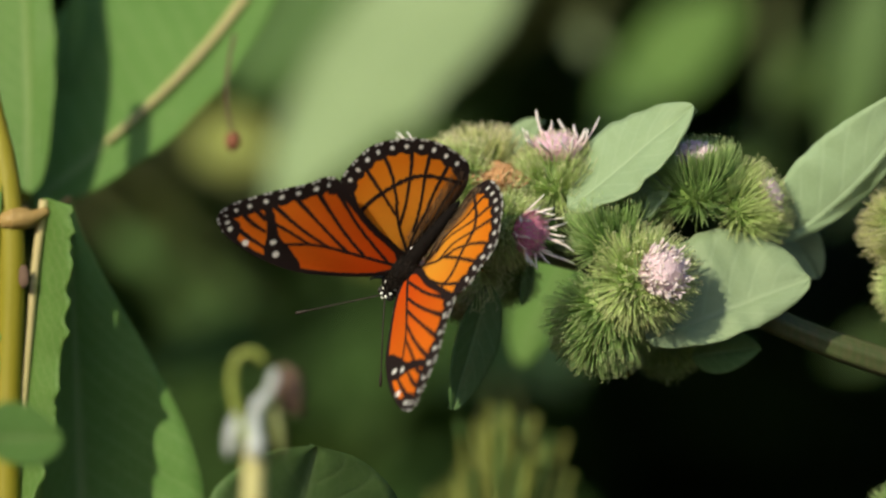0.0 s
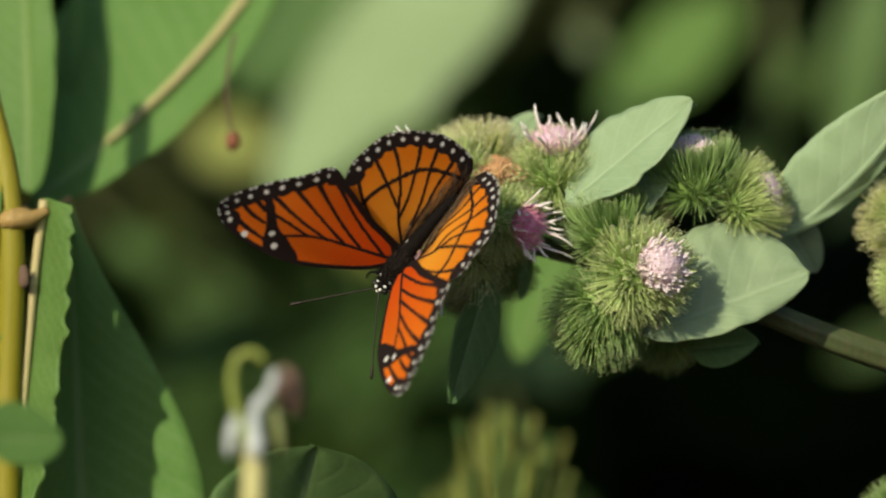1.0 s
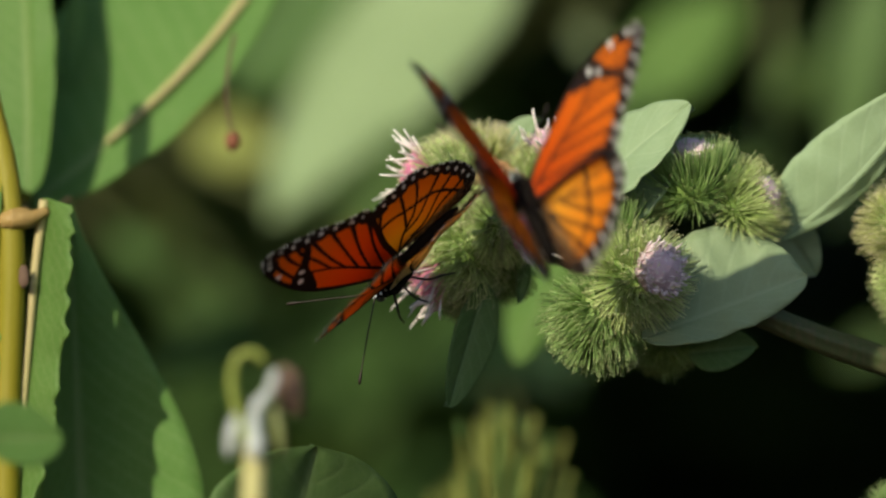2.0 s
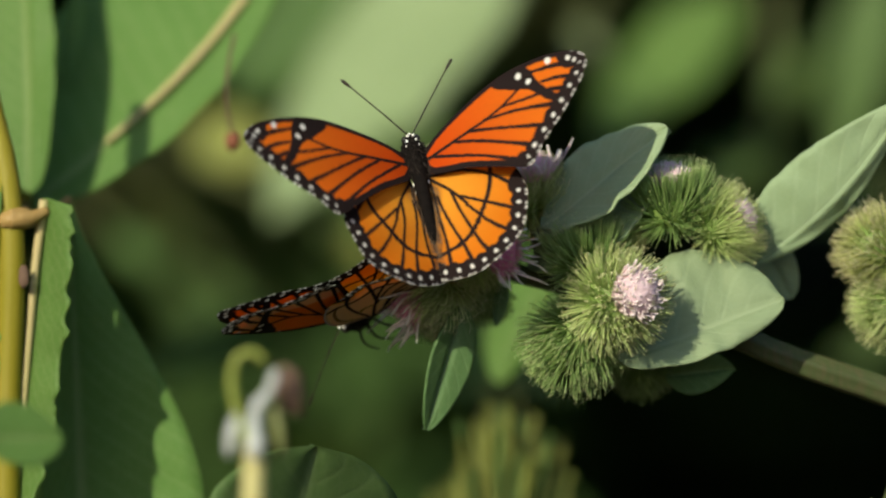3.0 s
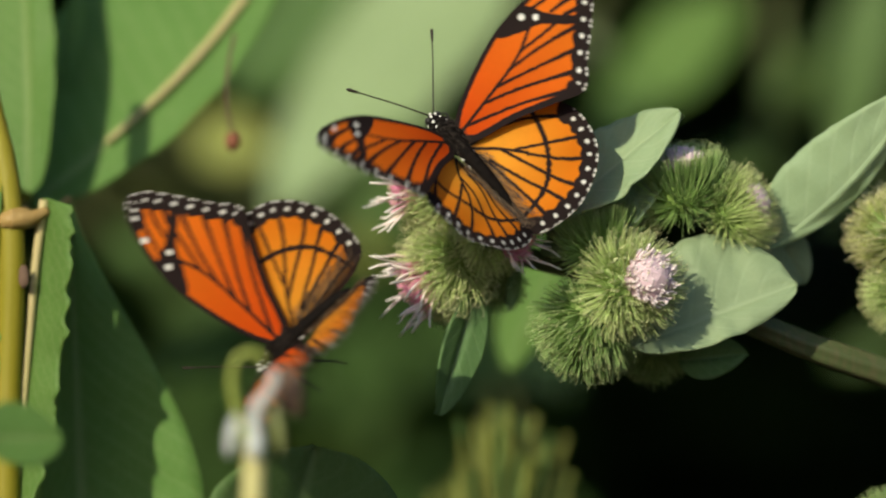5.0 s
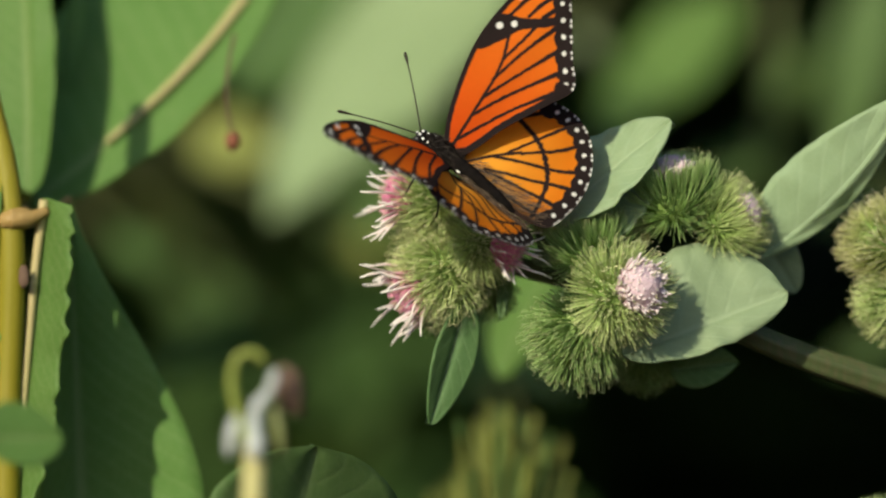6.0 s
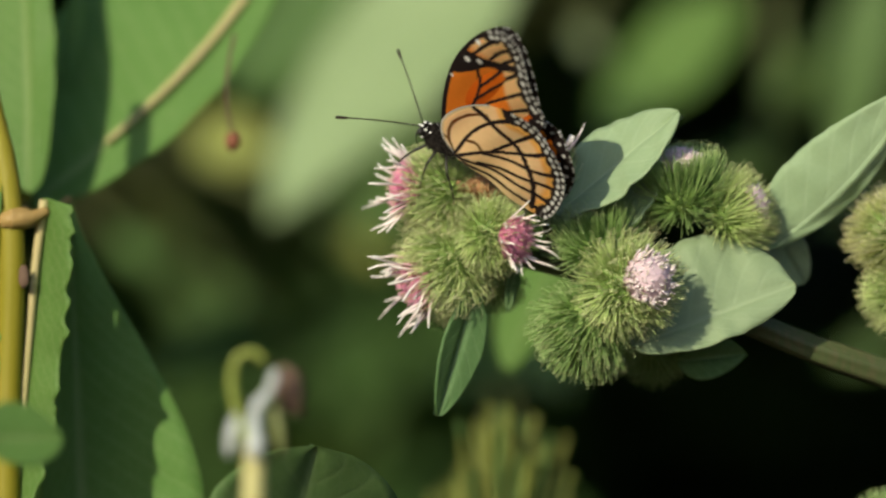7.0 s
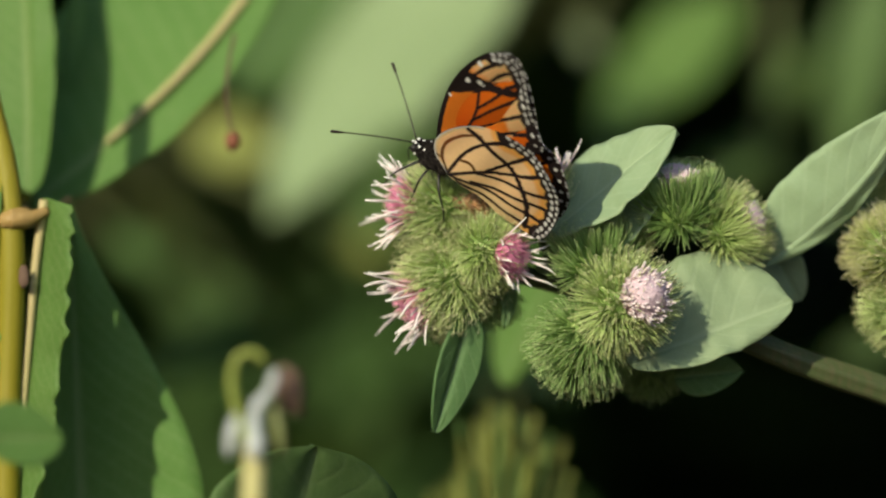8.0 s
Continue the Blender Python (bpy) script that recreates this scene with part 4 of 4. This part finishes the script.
def butterfly(label):
    """A viceroy-like butterfly, facing +Y, its back +Z; wings are keyed later. Returns it and its wings."""
    ob = thing("butterfly", Matrix(), label, "butterfly", "butterflies on the burdock")
    mm = 0.001
    part("thorax", blob_mesh("thorax", 3.0 * mm, 4.6 * mm, 2.5 * mm, 0.22, 5, 1, 18, 24), FUR, ob, "black furry thorax", Matrix.Translation((0, 2.6 * mm, 0.4 * mm)))
    rng = random.Random(7)
    v, f, r = [], [], []
    for i in range(420):
        o = Vector((rng.gauss(0, 1), rng.gauss(0, 1), rng.gauss(0.3, 1))).normalized()
        p = Vector((o.x * 2.85, 2.6 + o.y * 4.4, 0.4 + o.z * 2.4)) * mm
        d = (o + Vector((rng.gauss(0, 0.3), -0.9 + rng.gauss(0, 0.3), rng.gauss(0, 0.3)))).normalized()
        add_tube(v, f, r, [p, p + d * 0.7 * mm, p + (d * 1.2 + Vector((0, -0.4, -0.1))) * mm], [0.06 * mm, 0.05 * mm, 0.02 * mm], 3, False)
    tagged(part("body_hair", mesh_of("body_hair", v, f, r), HAIR, ob, "short black hair"), kind="stuff")
    spine = [Vector((0, y * mm, z * mm)) for y, z in ((0.5, 0.6), (-3, 0.9), (-7, 0.9), (-11, 0.5), (-14.5, 0.0), (-16.5, -0.4))]
    v, f, r = [], [], []
    path = curve_points(spine, 8)
    rad = [np.interp(i / (len(path) - 1), [0, 0.15, 0.45, 0.8, 1], [1.7, 1.6, 1.35, 0.95, 0.3]) * mm * (1 + 0.05 * math.sin(i * 2.0)) for i in range(len(path))]
    add_tube(v, f, r, path, rad, 14)
    abdomen = part("abdomen", mesh_of("abdomen", v, f), FUR, ob, "black abdomen with white flecks")
    for i in range(6):
        for s in (-1, 1):
            part("fleck", blob_mesh("fleck", 0.25 * mm, 0.6 * mm, 0.3 * mm, 0.1, 3, i, 6, 8), WHITE, abdomen, "", Matrix.Translation((s * (1.45 - 0.13 * i) * mm, (-3 - 2.1 * i) * mm, (0.9 - 0.18 * i) * mm)))
    head = part("head", blob_mesh("head", 1.45 * mm, 1.3 * mm, 1.3 * mm, 0.08, 4, 2, 12, 14), FUR, ob, "black head with white dots", Matrix.Translation((0, 7.2 * mm, 0.5 * mm)))
    for s in (-1, 1):
        part("eye", blob_mesh("eye", 0.75 * mm, 0.8 * mm, 0.85 * mm, 0, 1, 0, 10, 12), CHITIN, head, "", Matrix.Translation((s * 1.15 * mm, 7.6 * mm, 0.5 * mm)))
    for x, y, z in ((-0.55, 7.7, 1.75), (0.55, 7.7, 1.75), (-0.9, 6.6, 1.6), (0.9, 6.6, 1.6), (0, 8.5, 0.9), (-1.2, 5.2, 1.95), (1.2, 5.2, 1.95), (-1.75, 4.6, 0.9), (1.75, 4.6, 0.9), (-1.7, 3.0, 1.5), (1.7, 3.0, 1.5), (-1.5, 7.0, -0.2), (1.5, 7.0, -0.2)):
        part("fleck", blob_mesh("fleck", 0.32 * mm, 0.32 * mm, 0.26 * mm, 0.1, 3, 1, 6, 8), WHITE, head, "", Matrix.Translation((x * mm, y * mm, z * mm)))
    for s in (-1, 1):
        pts = [Vector((s * 0.5, 8.2, 1.3)) * mm, Vector((s * 4.4, 13.0, 3.0)) * mm, Vector((s * 8.4, 18.0, 4.2)) * mm, Vector((s * 11.2, 21.6, 4.8)) * mm]
        path = curve_points(pts, 10)
        v, f, r = [], [], []
        add_tube(v, f, r, path, [np.interp(i / (len(path) - 1), [0, 0.78, 0.86, 0.97, 1], [0.16, 0.13, 0.30, 0.34, 0.1]) * mm for i in range(len(path))], 8)
        part("antenna", mesh_of("antenna", v, f), CLUB, ob, "thin black clubbed antenna")
        for y, out, back in ((5.0, 4.0, 4.5), (3.0, 5.0, 0.5), (1.2, 4.6, -4.5)):
            pts = [Vector((s * 1.2, y, -1.0)) * mm, Vector((s * out, y + back * 0.5, -2.4)) * mm, Vector((s * (out + 1.0), y + back, -6.0)) * mm, Vector((s * (out + 1.4), y + back * 1.2, -9.0)) * mm]
            part("leg", tube_mesh("leg", pts, 0.32 * mm, 0.14 * mm, 6, 6), CHITIN, ob)
    part("proboscis", tube_mesh("proboscis", [Vector((0, 8.2, -0.2)) * mm, Vector((0, 9.2, -2.2)) * mm, Vector((0, 8.6, -5.5)) * mm], 0.16 * mm, 0.12 * mm, 6, 6), CHITIN, ob)
    wings = {}
    for side in (1, -1):
        for fore in (True, False):
            b = FORE_BASE if fore else HIND_BASE
            wings[fore, side] = part("forewing" if fore else "hindwing", WING_MESH[fore, side], WING, ob,
                                     "orange forewing with black veins and white spots" if fore else "golden orange hindwing with black veins and a spotted black rim", Matrix.Translation((side * b[0] * mm, b[1] * mm, b[2] * mm)))
    for side in (1, -1):
        rng = random.Random(11 + side)
        v, f, r = [], [], []
        for i in range(170):
            p = Vector((side * rng.uniform(-0.9, 2.6), rng.uniform(-19, -1.5), -0.35))
            d = Vector((side * rng.uniform(0.1, 0.7), -1.0, rng.uniform(0.05, 0.35))).normalized() * rng.uniform(1.6, 3.2)
            path = [p * mm, (p + d * 0.5 + Vector((0, 0, 0.12))) * mm, (p + d + Vector((side * 0.2, 0, -0.05))) * mm]
            add_tube(v, f, r, path, [0.06 * mm, 0.05 * mm, 0.02 * mm], 3, False)
        wing = wings[False, side]
        tagged(part("inner_hair", mesh_of("inner_hair", v, f, r), HAIR_TAN, wing, "tan hair along the inner edge", REST[wing.name]), kind="stuff")
    return ob, wings


ground_sheet()
bank()
thicket()
weeds()
milkweed()
broken_shoot()
withered_bud()
PLANT = burdock()
SITTER, SITTER_WINGS = butterfly("orange and black butterfly with half-raised wings on the lower burs")
VISITOR, VISITOR_WINGS = butterfly("orange and black butterfly with spread white-dotted wings on the upper burs")

# ---- what moves ----
# the burdock in the breeze: seconds, millimetres to the right and up
SWAY_START = [(0, 0.00, -0.00), (0.1, 0.56, 1.67), (0.2, 0.56, 2.01), (0.3, 0.78, 1.12), (0.4, 0.11, -1.12), (0.5, -0.33, -2.12), (0.6, -1.23, -2.01),
    (0.7, -1.67, -1.56), (0.8, -1.90, -1.00), (0.9, -1.00, 0.56), (1, -0.33, 1.23), (1.1, 0.11, 1.00), (1.2, -0.11, -0.22), (1.3, -1.23, -1.23),
    (1.4, -3.57, -3.24), (1.5, -4.91, -3.79), (1.6, -4.13, -2.23), (1.7, -2.23, -0.56)]
SWAY_MIDDLE = [(2, -0.67, 0.45), (2.3, -1.79, -1.56), (2.55, -0.45, -0.45), (2.8, -2.01, -2.12), (2.9, -4.13, -3.57), (3, -5.24, -4.13), (3.1, -5.36, -4.02),
    (3.2, -4.91, -3.68), (3.3, -4.02, -3.79), (3.4, -3.35, -4.13), (3.5, -3.46, -4.13), (3.6, -3.91, -2.79), (3.7, -4.24, -1.23), (3.8, -4.35, -0.00),
    (3.9, -4.24, -0.33), (4, -4.24, -2.34), (4.1, -3.68, -5.47), (4.2, -3.46, -6.25), (4.3, -3.91, -5.69), (4.4, -5.69, -4.13), (4.5, -7.48, -2.34),
    (4.6, -8.15, -2.23), (4.7, -7.14, -2.34)]
SWAY_LATE = [(5, -2.68, -1.12), (5.35, 0.45, 0.67), (5.6, 0.00, -0.45), (5.8, -1.90, -1.90), (5.9, -3.57, -2.79), (6, -4.46, -2.90), (6.1, -3.68, -2.12),
    (6.2, -0.22, -0.22), (6.3, 2.34, 2.12), (6.4, 4.35, 3.57), (6.5, 3.91, 2.23), (6.6, 1.90, 0.11)]
SWAY_END = [(6.7, -2.68, -3.35), (6.8, -4.35, -3.91), (6.9, -4.46, -2.90), (7, -2.90, -1.23), (7.1, -0.78, -0.56), (7.2, 0.89, -0.45), (7.3, 1.34, -1.23),
    (7.4, 0.78, -1.45), (7.5, 0.00, -1.45), (7.6, -0.67, -1.45), (7.7, -2.12, -2.57), (7.8, -3.46, -3.79), (7.9, -3.79, -4.46), (8, -3.57, -4.58)]
# the butterflies' bodies, as carried by the burdock: seconds, millimetres, and a turn
VISITOR_FLIGHT = [(0, 90.93, 300.00, -72.28, -0.843, -0.443, 0.015, -0.305), (0.8, 61.82, 750.00, -104.37, 0.802, 0.533, -0.090, 0.255),
    (1.1, 7.01, 840.00, -54.34, 0.770, 0.631, -0.061, 0.075), (1.2, 3.12, 870.00, -23.95, 0.740, 0.662, 0.033, -0.115),
    (1.3, -2.78, 920.00, 29.05, -0.810, -0.551, -0.197, 0.046), (1.4, 32.31, 870.00, 64.50, 0.829, 0.529, 0.156, -0.093),
    (1.5, 59.50, 880.00, 40.00, 0.896, 0.225, -0.147, 0.353), (1.6, 53.69, 910.00, 14.01, 0.962, 0.274, 0.004, -0.015),
    (1.7, 37.27, 940.00, -7.73, 0.982, 0.157, 0.004, 0.106), (1.95, 19.59, 950.00, 0.89, 0.927, 0.341, -0.045, 0.150),
    (2.2, 3.11, 950.00, 34.92, 0.904, 0.415, -0.037, 0.100), (2.45, -3.78, 970.00, 42.13, 0.893, 0.447, -0.022, 0.045),
    (2.65, -0.48, 990.00, 32.16, 0.887, 0.460, -0.034, 0.011)]
VISITOR_PERCHED = [(2.8, 1.62, 996.77, 23.70, 0.878, 0.476, -0.033, -0.042), (3, 0.37, 995.13, 19.12, 0.864, 0.493, -0.064, 0.077),
    (3.5, 3.30, 999.48, 19.07, -0.783, -0.529, 0.040, -0.324), (4, 4.87, 997.25, 18.74, 0.756, 0.512, -0.114, 0.393),
    (4.5, 5.40, 998.05, 18.32, 0.719, 0.608, -0.147, 0.303), (4.7, 5.63, 998.61, 21.72, 0.785, 0.529, -0.156, 0.283),
    (5.8, 5.45, 998.24, 20.26, -0.775, -0.447, 0.092, -0.436), (6, 5.74, 998.13, 20.21, -0.772, -0.443, 0.094, -0.445),
    (6.5, 5.89, 997.10, 22.12, 0.733, 0.485, -0.120, 0.463), (6.8, 5.40, 1004.71, 21.44, -0.789, -0.388, 0.179, -0.441),
    (7, 5.40, 1004.71, 21.44, 0.789, 0.388, -0.179, 0.441), (7.5, 4.64, 1004.91, 21.19, -0.770, -0.421, 0.162, -0.451),
    (8, 4.64, 1004.91, 21.19, -0.770, -0.421, 0.162, -0.451)]
SITTER_BODY = [(0, -6.64, 996.69, -3.04, 0.310, 0.161, -0.742, 0.572), (0.5, -7.09, 996.84, -3.11, 0.325, 0.157, -0.713, 0.601),
    (1, -7.24, 996.52, -3.01, 0.340, 0.142, -0.711, 0.599), (1.5, -6.78, 995.34, -3.32, 0.368, 0.134, -0.682, 0.617),
    (1.9, -6.78, 995.34, -3.32, -0.368, -0.134, 0.682, -0.617), (2.6, -10.01, 1014.43, -7.69, 0.549, 0.113, -0.736, 0.380),
    (3.05, -10.01, 1014.43, -7.69, 0.549, 0.113, -0.736, 0.380), (3.5, -10.01, 1014.43, -7.69, -0.517, -0.095, 0.759, -0.384),
    (3.8, -10.01, 1014.43, -7.69, 0.517, 0.095, -0.759, 0.384), (4.5, -9.26, 1013.87, -9.09, -0.404, -0.006, 0.734, -0.545),
    (4.75, -9.26, 1013.87, -9.09, -0.404, -0.006, 0.734, -0.545), (4.95, -21.32, 990.00, -16.25, -0.521, -0.006, 0.638, -0.566),
    (5.2, -48.25, 970.00, -21.45, 0.673, 0.111, -0.401, 0.611), (5.45, -84.26, 960.00, -19.40, 0.766, 0.182, -0.143, 0.599),
    (5.8, -155.43, 950.00, 0.94, 0.806, 0.178, -0.072, 0.560), (8, -1088.25, 1000.00, 221.18, 0.806, 0.178, -0.072, 0.560)]
# wings: seconds, then for the right fore, left fore, right hind and left hind wing how far it is raised and drawn forward, degrees
VISITOR_BEATS = [(0, 65, 5, 65, 5, 65, 5, 65, 5), (0.1, 15, 5, 15, 5, 15, 5, 15, 5), (0.2, 65, 5, 65, 5, 65, 5, 65, 5), (0.3, 15, 5, 15, 5, 15, 5, 15, 5),
    (0.4, 65, 5, 65, 5, 65, 5, 65, 5), (0.5, 15, 5, 15, 5, 15, 5, 15, 5), (0.6, 65, 5, 65, 5, 65, 5, 65, 5), (0.7, 15, 5, 15, 5, 15, 5, 15, 5),
    (0.8, 65, 5, 65, 5, 65, 5, 65, 5), (0.9, 15, 5, 15, 5, 15, 5, 15, 5), (1, 65, 5, 65, 5, 65, 5, 65, 5), (1.1, 15, 5, 15, 5, 15, 5, 15, 5),
    (1.2, 14, -6, 62, 4, 14, 5, 62, 5), (1.3, 10, 8, 35, 8, 10, 5, 35, 5), (1.4, 50, 5, 50, 5, 50, 5, 50, 5), (1.5, 83, 0, 0, -4, 83, 12, 0, 42),
    (1.6, 66, 8, 52, 8, 66, 5, 52, 5), (1.7, 40, 8, 32, 8, 40, 5, 32, 5), (1.8, 60, 5, 60, 5, 60, 5, 60, 5), (1.9, 15, 5, 15, 5, 15, 5, 15, 5),
    (2, 60, 5, 60, 5, 60, 5, 60, 5), (2.1, 15, 5, 15, 5, 15, 5, 15, 5), (2.2, 60, 5, 60, 5, 60, 5, 60, 5), (2.3, 15, 5, 15, 5, 15, 5, 15, 5),
    (2.4, 60, 5, 60, 5, 60, 5, 60, 5), (2.5, 15, 5, 15, 5, 15, 5, 15, 5), (2.6, 60, 5, 60, 5, 60, 5, 60, 5), (2.7, 15, 5, 15, 5, 13, 1, 16, 0)]
VISITOR_BASKS = [(2.8, 44, 5, 41.5, 3, 40, -2, 40.5, -4), (2.9, 40, 5, 44, 1, 35, -6, 43, -9), (3, 36, 5, 39.5, -2, 29, -10, 38.5, -14),
    (3.1, 30, 5, 32.5, 2, 24, -7, 31.5, -10), (3.2, 42, 7, 46.5, 6, 37, -5, 45.5, -7), (3.3, 68, 7, 66, 8, 65, -2, 65, -4), (3.4, 72, 9, 64, 12, 70, 1, 63, 0),
    (3.5, 66, 10, 52, 15, 65, 3, 51, 3), (3.6, 43, 7, 37, 16, 42, 0, 36, 5), (3.7, 18.5, 5, 22, 17, 17.5, -3, 21, 7), (3.8, 6, 1, 9.5, 17, 5, -7, 8.5, 8),
    (3.9, 2, -1, 8.5, 18, 1, -11, 7.5, 10), (4, 2, -3, 10.5, 19, 1, -14, 9.5, 11), (4.1, 32.5, -1, 40, 18, 31.5, -12, 39, 8), (4.2, 61, 2, 66, 17, 60, -11, 65, 5),
    (4.3, 68.5, 4, 72.5, 16, 67.5, -8, 71.5, 3), (4.4, 54, 7, 60, 15, 53, -6, 59, 0), (4.5, 40.5, 10, 47, 14, 39.5, -5, 46, -3), (4.6, 16, 9, 34, 8, 14, -9, 33, -7),
    (4.7, 11, 9, 25, 10, 8, -8, 24, -6)]
VISITOR_FOLDS = [(4.9, 52, 9, 56, 11, 47, -7, 55, -4), (5.1, 17, 8, 24, 11, 9, -6, 23, -4), (5.3, 61, 8, 63, 14, 51, -5, 62, -2),
    (5.5, 21, 8, 26.5, 15, 8, -3, 25.5, 0), (5.7, 62, 7, 60.5, 16, 48, -3, 59.5, 1), (5.8, 60, 7, 54.5, 17, 44, -2, 53.5, 2), (5.9, 54, 7, 47, 18, 37, -1, 46, 3),
    (6, 44, 7, 36.5, 18, 26, 0, 35.5, 4), (6.1, 27, 7, 28.5, 19, 15, -1, 27.5, 5), (6.2, 19, 7, 22.5, 20, 12, -4, 21.5, 5), (6.3, 13, 6, 22.5, 21, 12, -5, 21.5, 6),
    (6.4, 13.5, 6, 25, 22, 12.5, -7, 24, 6), (6.5, 18.5, 5, 29.5, 23, 17.5, -8, 28.5, 7), (6.6, 42, 3, 49.5, 16, 41, -9, 48.5, 3), (6.7, 69, 0, 80.5, 9, 68, -9, 79.5, -1),
    (6.8, 78, -3, 88, 1, 81, -9, 90, -4), (7, 91.5, -14, 90, -13, 93, -9, 92, -13), (7.5, 91.5, -13, 91, -12, 93, -8, 91, -12), (8, 91.5, -12, 91, -11, 93, -8, 91, -10)]
SITTER_BASKS = [(0, 42, 12, 59, 14, 38, 2, 57, -2), (0.5, 46, 13, 55, 18, 48, -1, 55, 1), (1, 49, 12, 56, 15, 48, -3, 54, -3),
    (1.5, 59, 15, 59, 16, 59, -1, 58, -6), (1.7, 59, 15, 59, 15, 59, -1, 58, -7), (2, 80, 9, 78, 12, 81, -5, 76, -12), (2.6, 89, -6, 90, -5, 91, -15, 89, -17),
    (3.5, 89, -9, 91, -9, 92, -14, 90, -17), (3.8, 89, -3, 89, -3, 91, -2, 88, -8), (4.4, 89, 7, 78, 7, 89, 20, 80, 9), (4.5, 89, 9, 78, 9, 89, 24, 80, 14),
    (4.75, 88, -5, 80, -5, 88, 0, 81, -3)]
SITTER_BEATS = [(4.85, 65, 5, 65, 5, 65, 5, 65, 5), (4.95, 15, 5, 15, 5, 15, 5, 15, 5), (5.05, 65, 5, 65, 5, 65, 5, 65, 5), (5.15, 15, 5, 15, 5, 15, 5, 15, 5),
    (5.25, 65, 5, 65, 5, 65, 5, 65, 5), (5.35, 15, 5, 15, 5, 15, 5, 15, 5), (5.45, 65, 5, 65, 5, 65, 5, 65, 5), (5.55, 15, 5, 15, 5, 15, 5, 15, 5),
    (5.65, 65, 5, 65, 5, 65, 5, 65, 5), (5.75, 15, 5, 15, 5, 15, 5, 15, 5), (5.85, 65, 5, 65, 5, 65, 5, 65, 5), (5.95, 15, 5, 15, 5, 15, 5, 15, 5),
    (6.05, 65, 5, 65, 5, 65, 5, 65, 5), (6.15, 15, 5, 15, 5, 15, 5, 15, 5), (6.25, 65, 5, 65, 5, 65, 5, 65, 5), (6.35, 15, 5, 15, 5, 15, 5, 15, 5),
    (6.45, 65, 5, 65, 5, 65, 5, 65, 5), (6.55, 15, 5, 15, 5, 15, 5, 15, 5), (6.65, 65, 5, 65, 5, 65, 5, 65, 5), (6.75, 15, 5, 15, 5, 15, 5, 15, 5),
    (6.85, 65, 5, 65, 5, 65, 5, 65, 5), (6.95, 15, 5, 15, 5, 15, 5, 15, 5), (7.05, 65, 5, 65, 5, 65, 5, 65, 5), (7.15, 15, 5, 15, 5, 15, 5, 15, 5),
    (7.25, 65, 5, 65, 5, 65, 5, 65, 5), (7.35, 15, 5, 15, 5, 15, 5, 15, 5), (7.45, 65, 5, 65, 5, 65, 5, 65, 5), (7.55, 15, 5, 15, 5, 15, 5, 15, 5),
    (7.65, 65, 5, 65, 5, 65, 5, 65, 5), (7.75, 15, 5, 15, 5, 15, 5, 15, 5), (7.85, 65, 5, 65, 5, 65, 5, 65, 5), (7.95, 15, 5, 15, 5, 15, 5, 15, 5),
    (8, 65, 5, 65, 5, 65, 5, 65, 5)]


def between(rows, t):
    """The row at t, straight between its neighbours."""
    for a, b in zip(rows, rows[1:]):
        if a[0] <= t <= b[0]:
            k = (t - a[0]) / (b[0] - a[0])
            if len(a) == 8:
                q, w = Quaternion(a[4:]), Quaternion(b[4:])
                w = -w if q.dot(w) < 0 else w
                return (*(x + (y - x) * k for x, y in zip(a[1:4], b[1:4])), *q.slerp(w, k))
            return tuple(x + (y - x) * k for x, y in zip(a[1:], b[1:]))
    return tuple(rows[-1][1:])


def steps(*tables):
    """Every tenth of a second, and the times that the tables name."""
    return sorted({round(i * 0.1, 2) for i in range(81)} | {round(r[0], 2) for rows in tables for r in rows})


def flutter(butterfly_, wings, body, beats, sway):
    for fore in (True, False):
        for side in (1, -1):
            b = FORE_BASE if fore else HIND_BASE
            rows = []
            for t in steps(beats):
                k = (0 if fore else 4) + (0 if side > 0 else 2)
                up, fw = between(beats, t)[k:k + 2]
                rows.append((t, pose(side * b[0] / 1000, b[1] / 1000, b[2] / 1000) @ pose(0, 0, 0, 0, -side * up, 0) @ pose(0, 0, 0, 0, 0, side * fw)))
            walk(wings[fore, side], rows)
    rows = []
    for t in steps(body):
        x, y, z, *q = between(body, t)
        dx, dz = between(sway, t)
        m = Matrix.Translation(Vector((x + dx, y, z + dz + EYE_H * 1000)) / 1000) @ Quaternion(q).to_matrix().to_4x4()
        rows.append((t, m))
    walk(butterfly_, rows)


def motions():
    sway = SWAY_START + SWAY_MIDDLE + SWAY_LATE + SWAY_END
    rest = PLANT.matrix_world.copy()
    walk(PLANT, [(t, Matrix.Translation((dx / 1000, 0, dz / 1000)) @ rest) for t, dx, dz in sway])
    flutter(SITTER, SITTER_WINGS, SITTER_BODY, SITTER_BASKS + SITTER_BEATS, sway)
    flutter(VISITOR, VISITOR_WINGS, VISITOR_FLIGHT + VISITOR_PERCHED, VISITOR_BEATS + VISITOR_BASKS + VISITOR_FOLDS, sway)


motions()
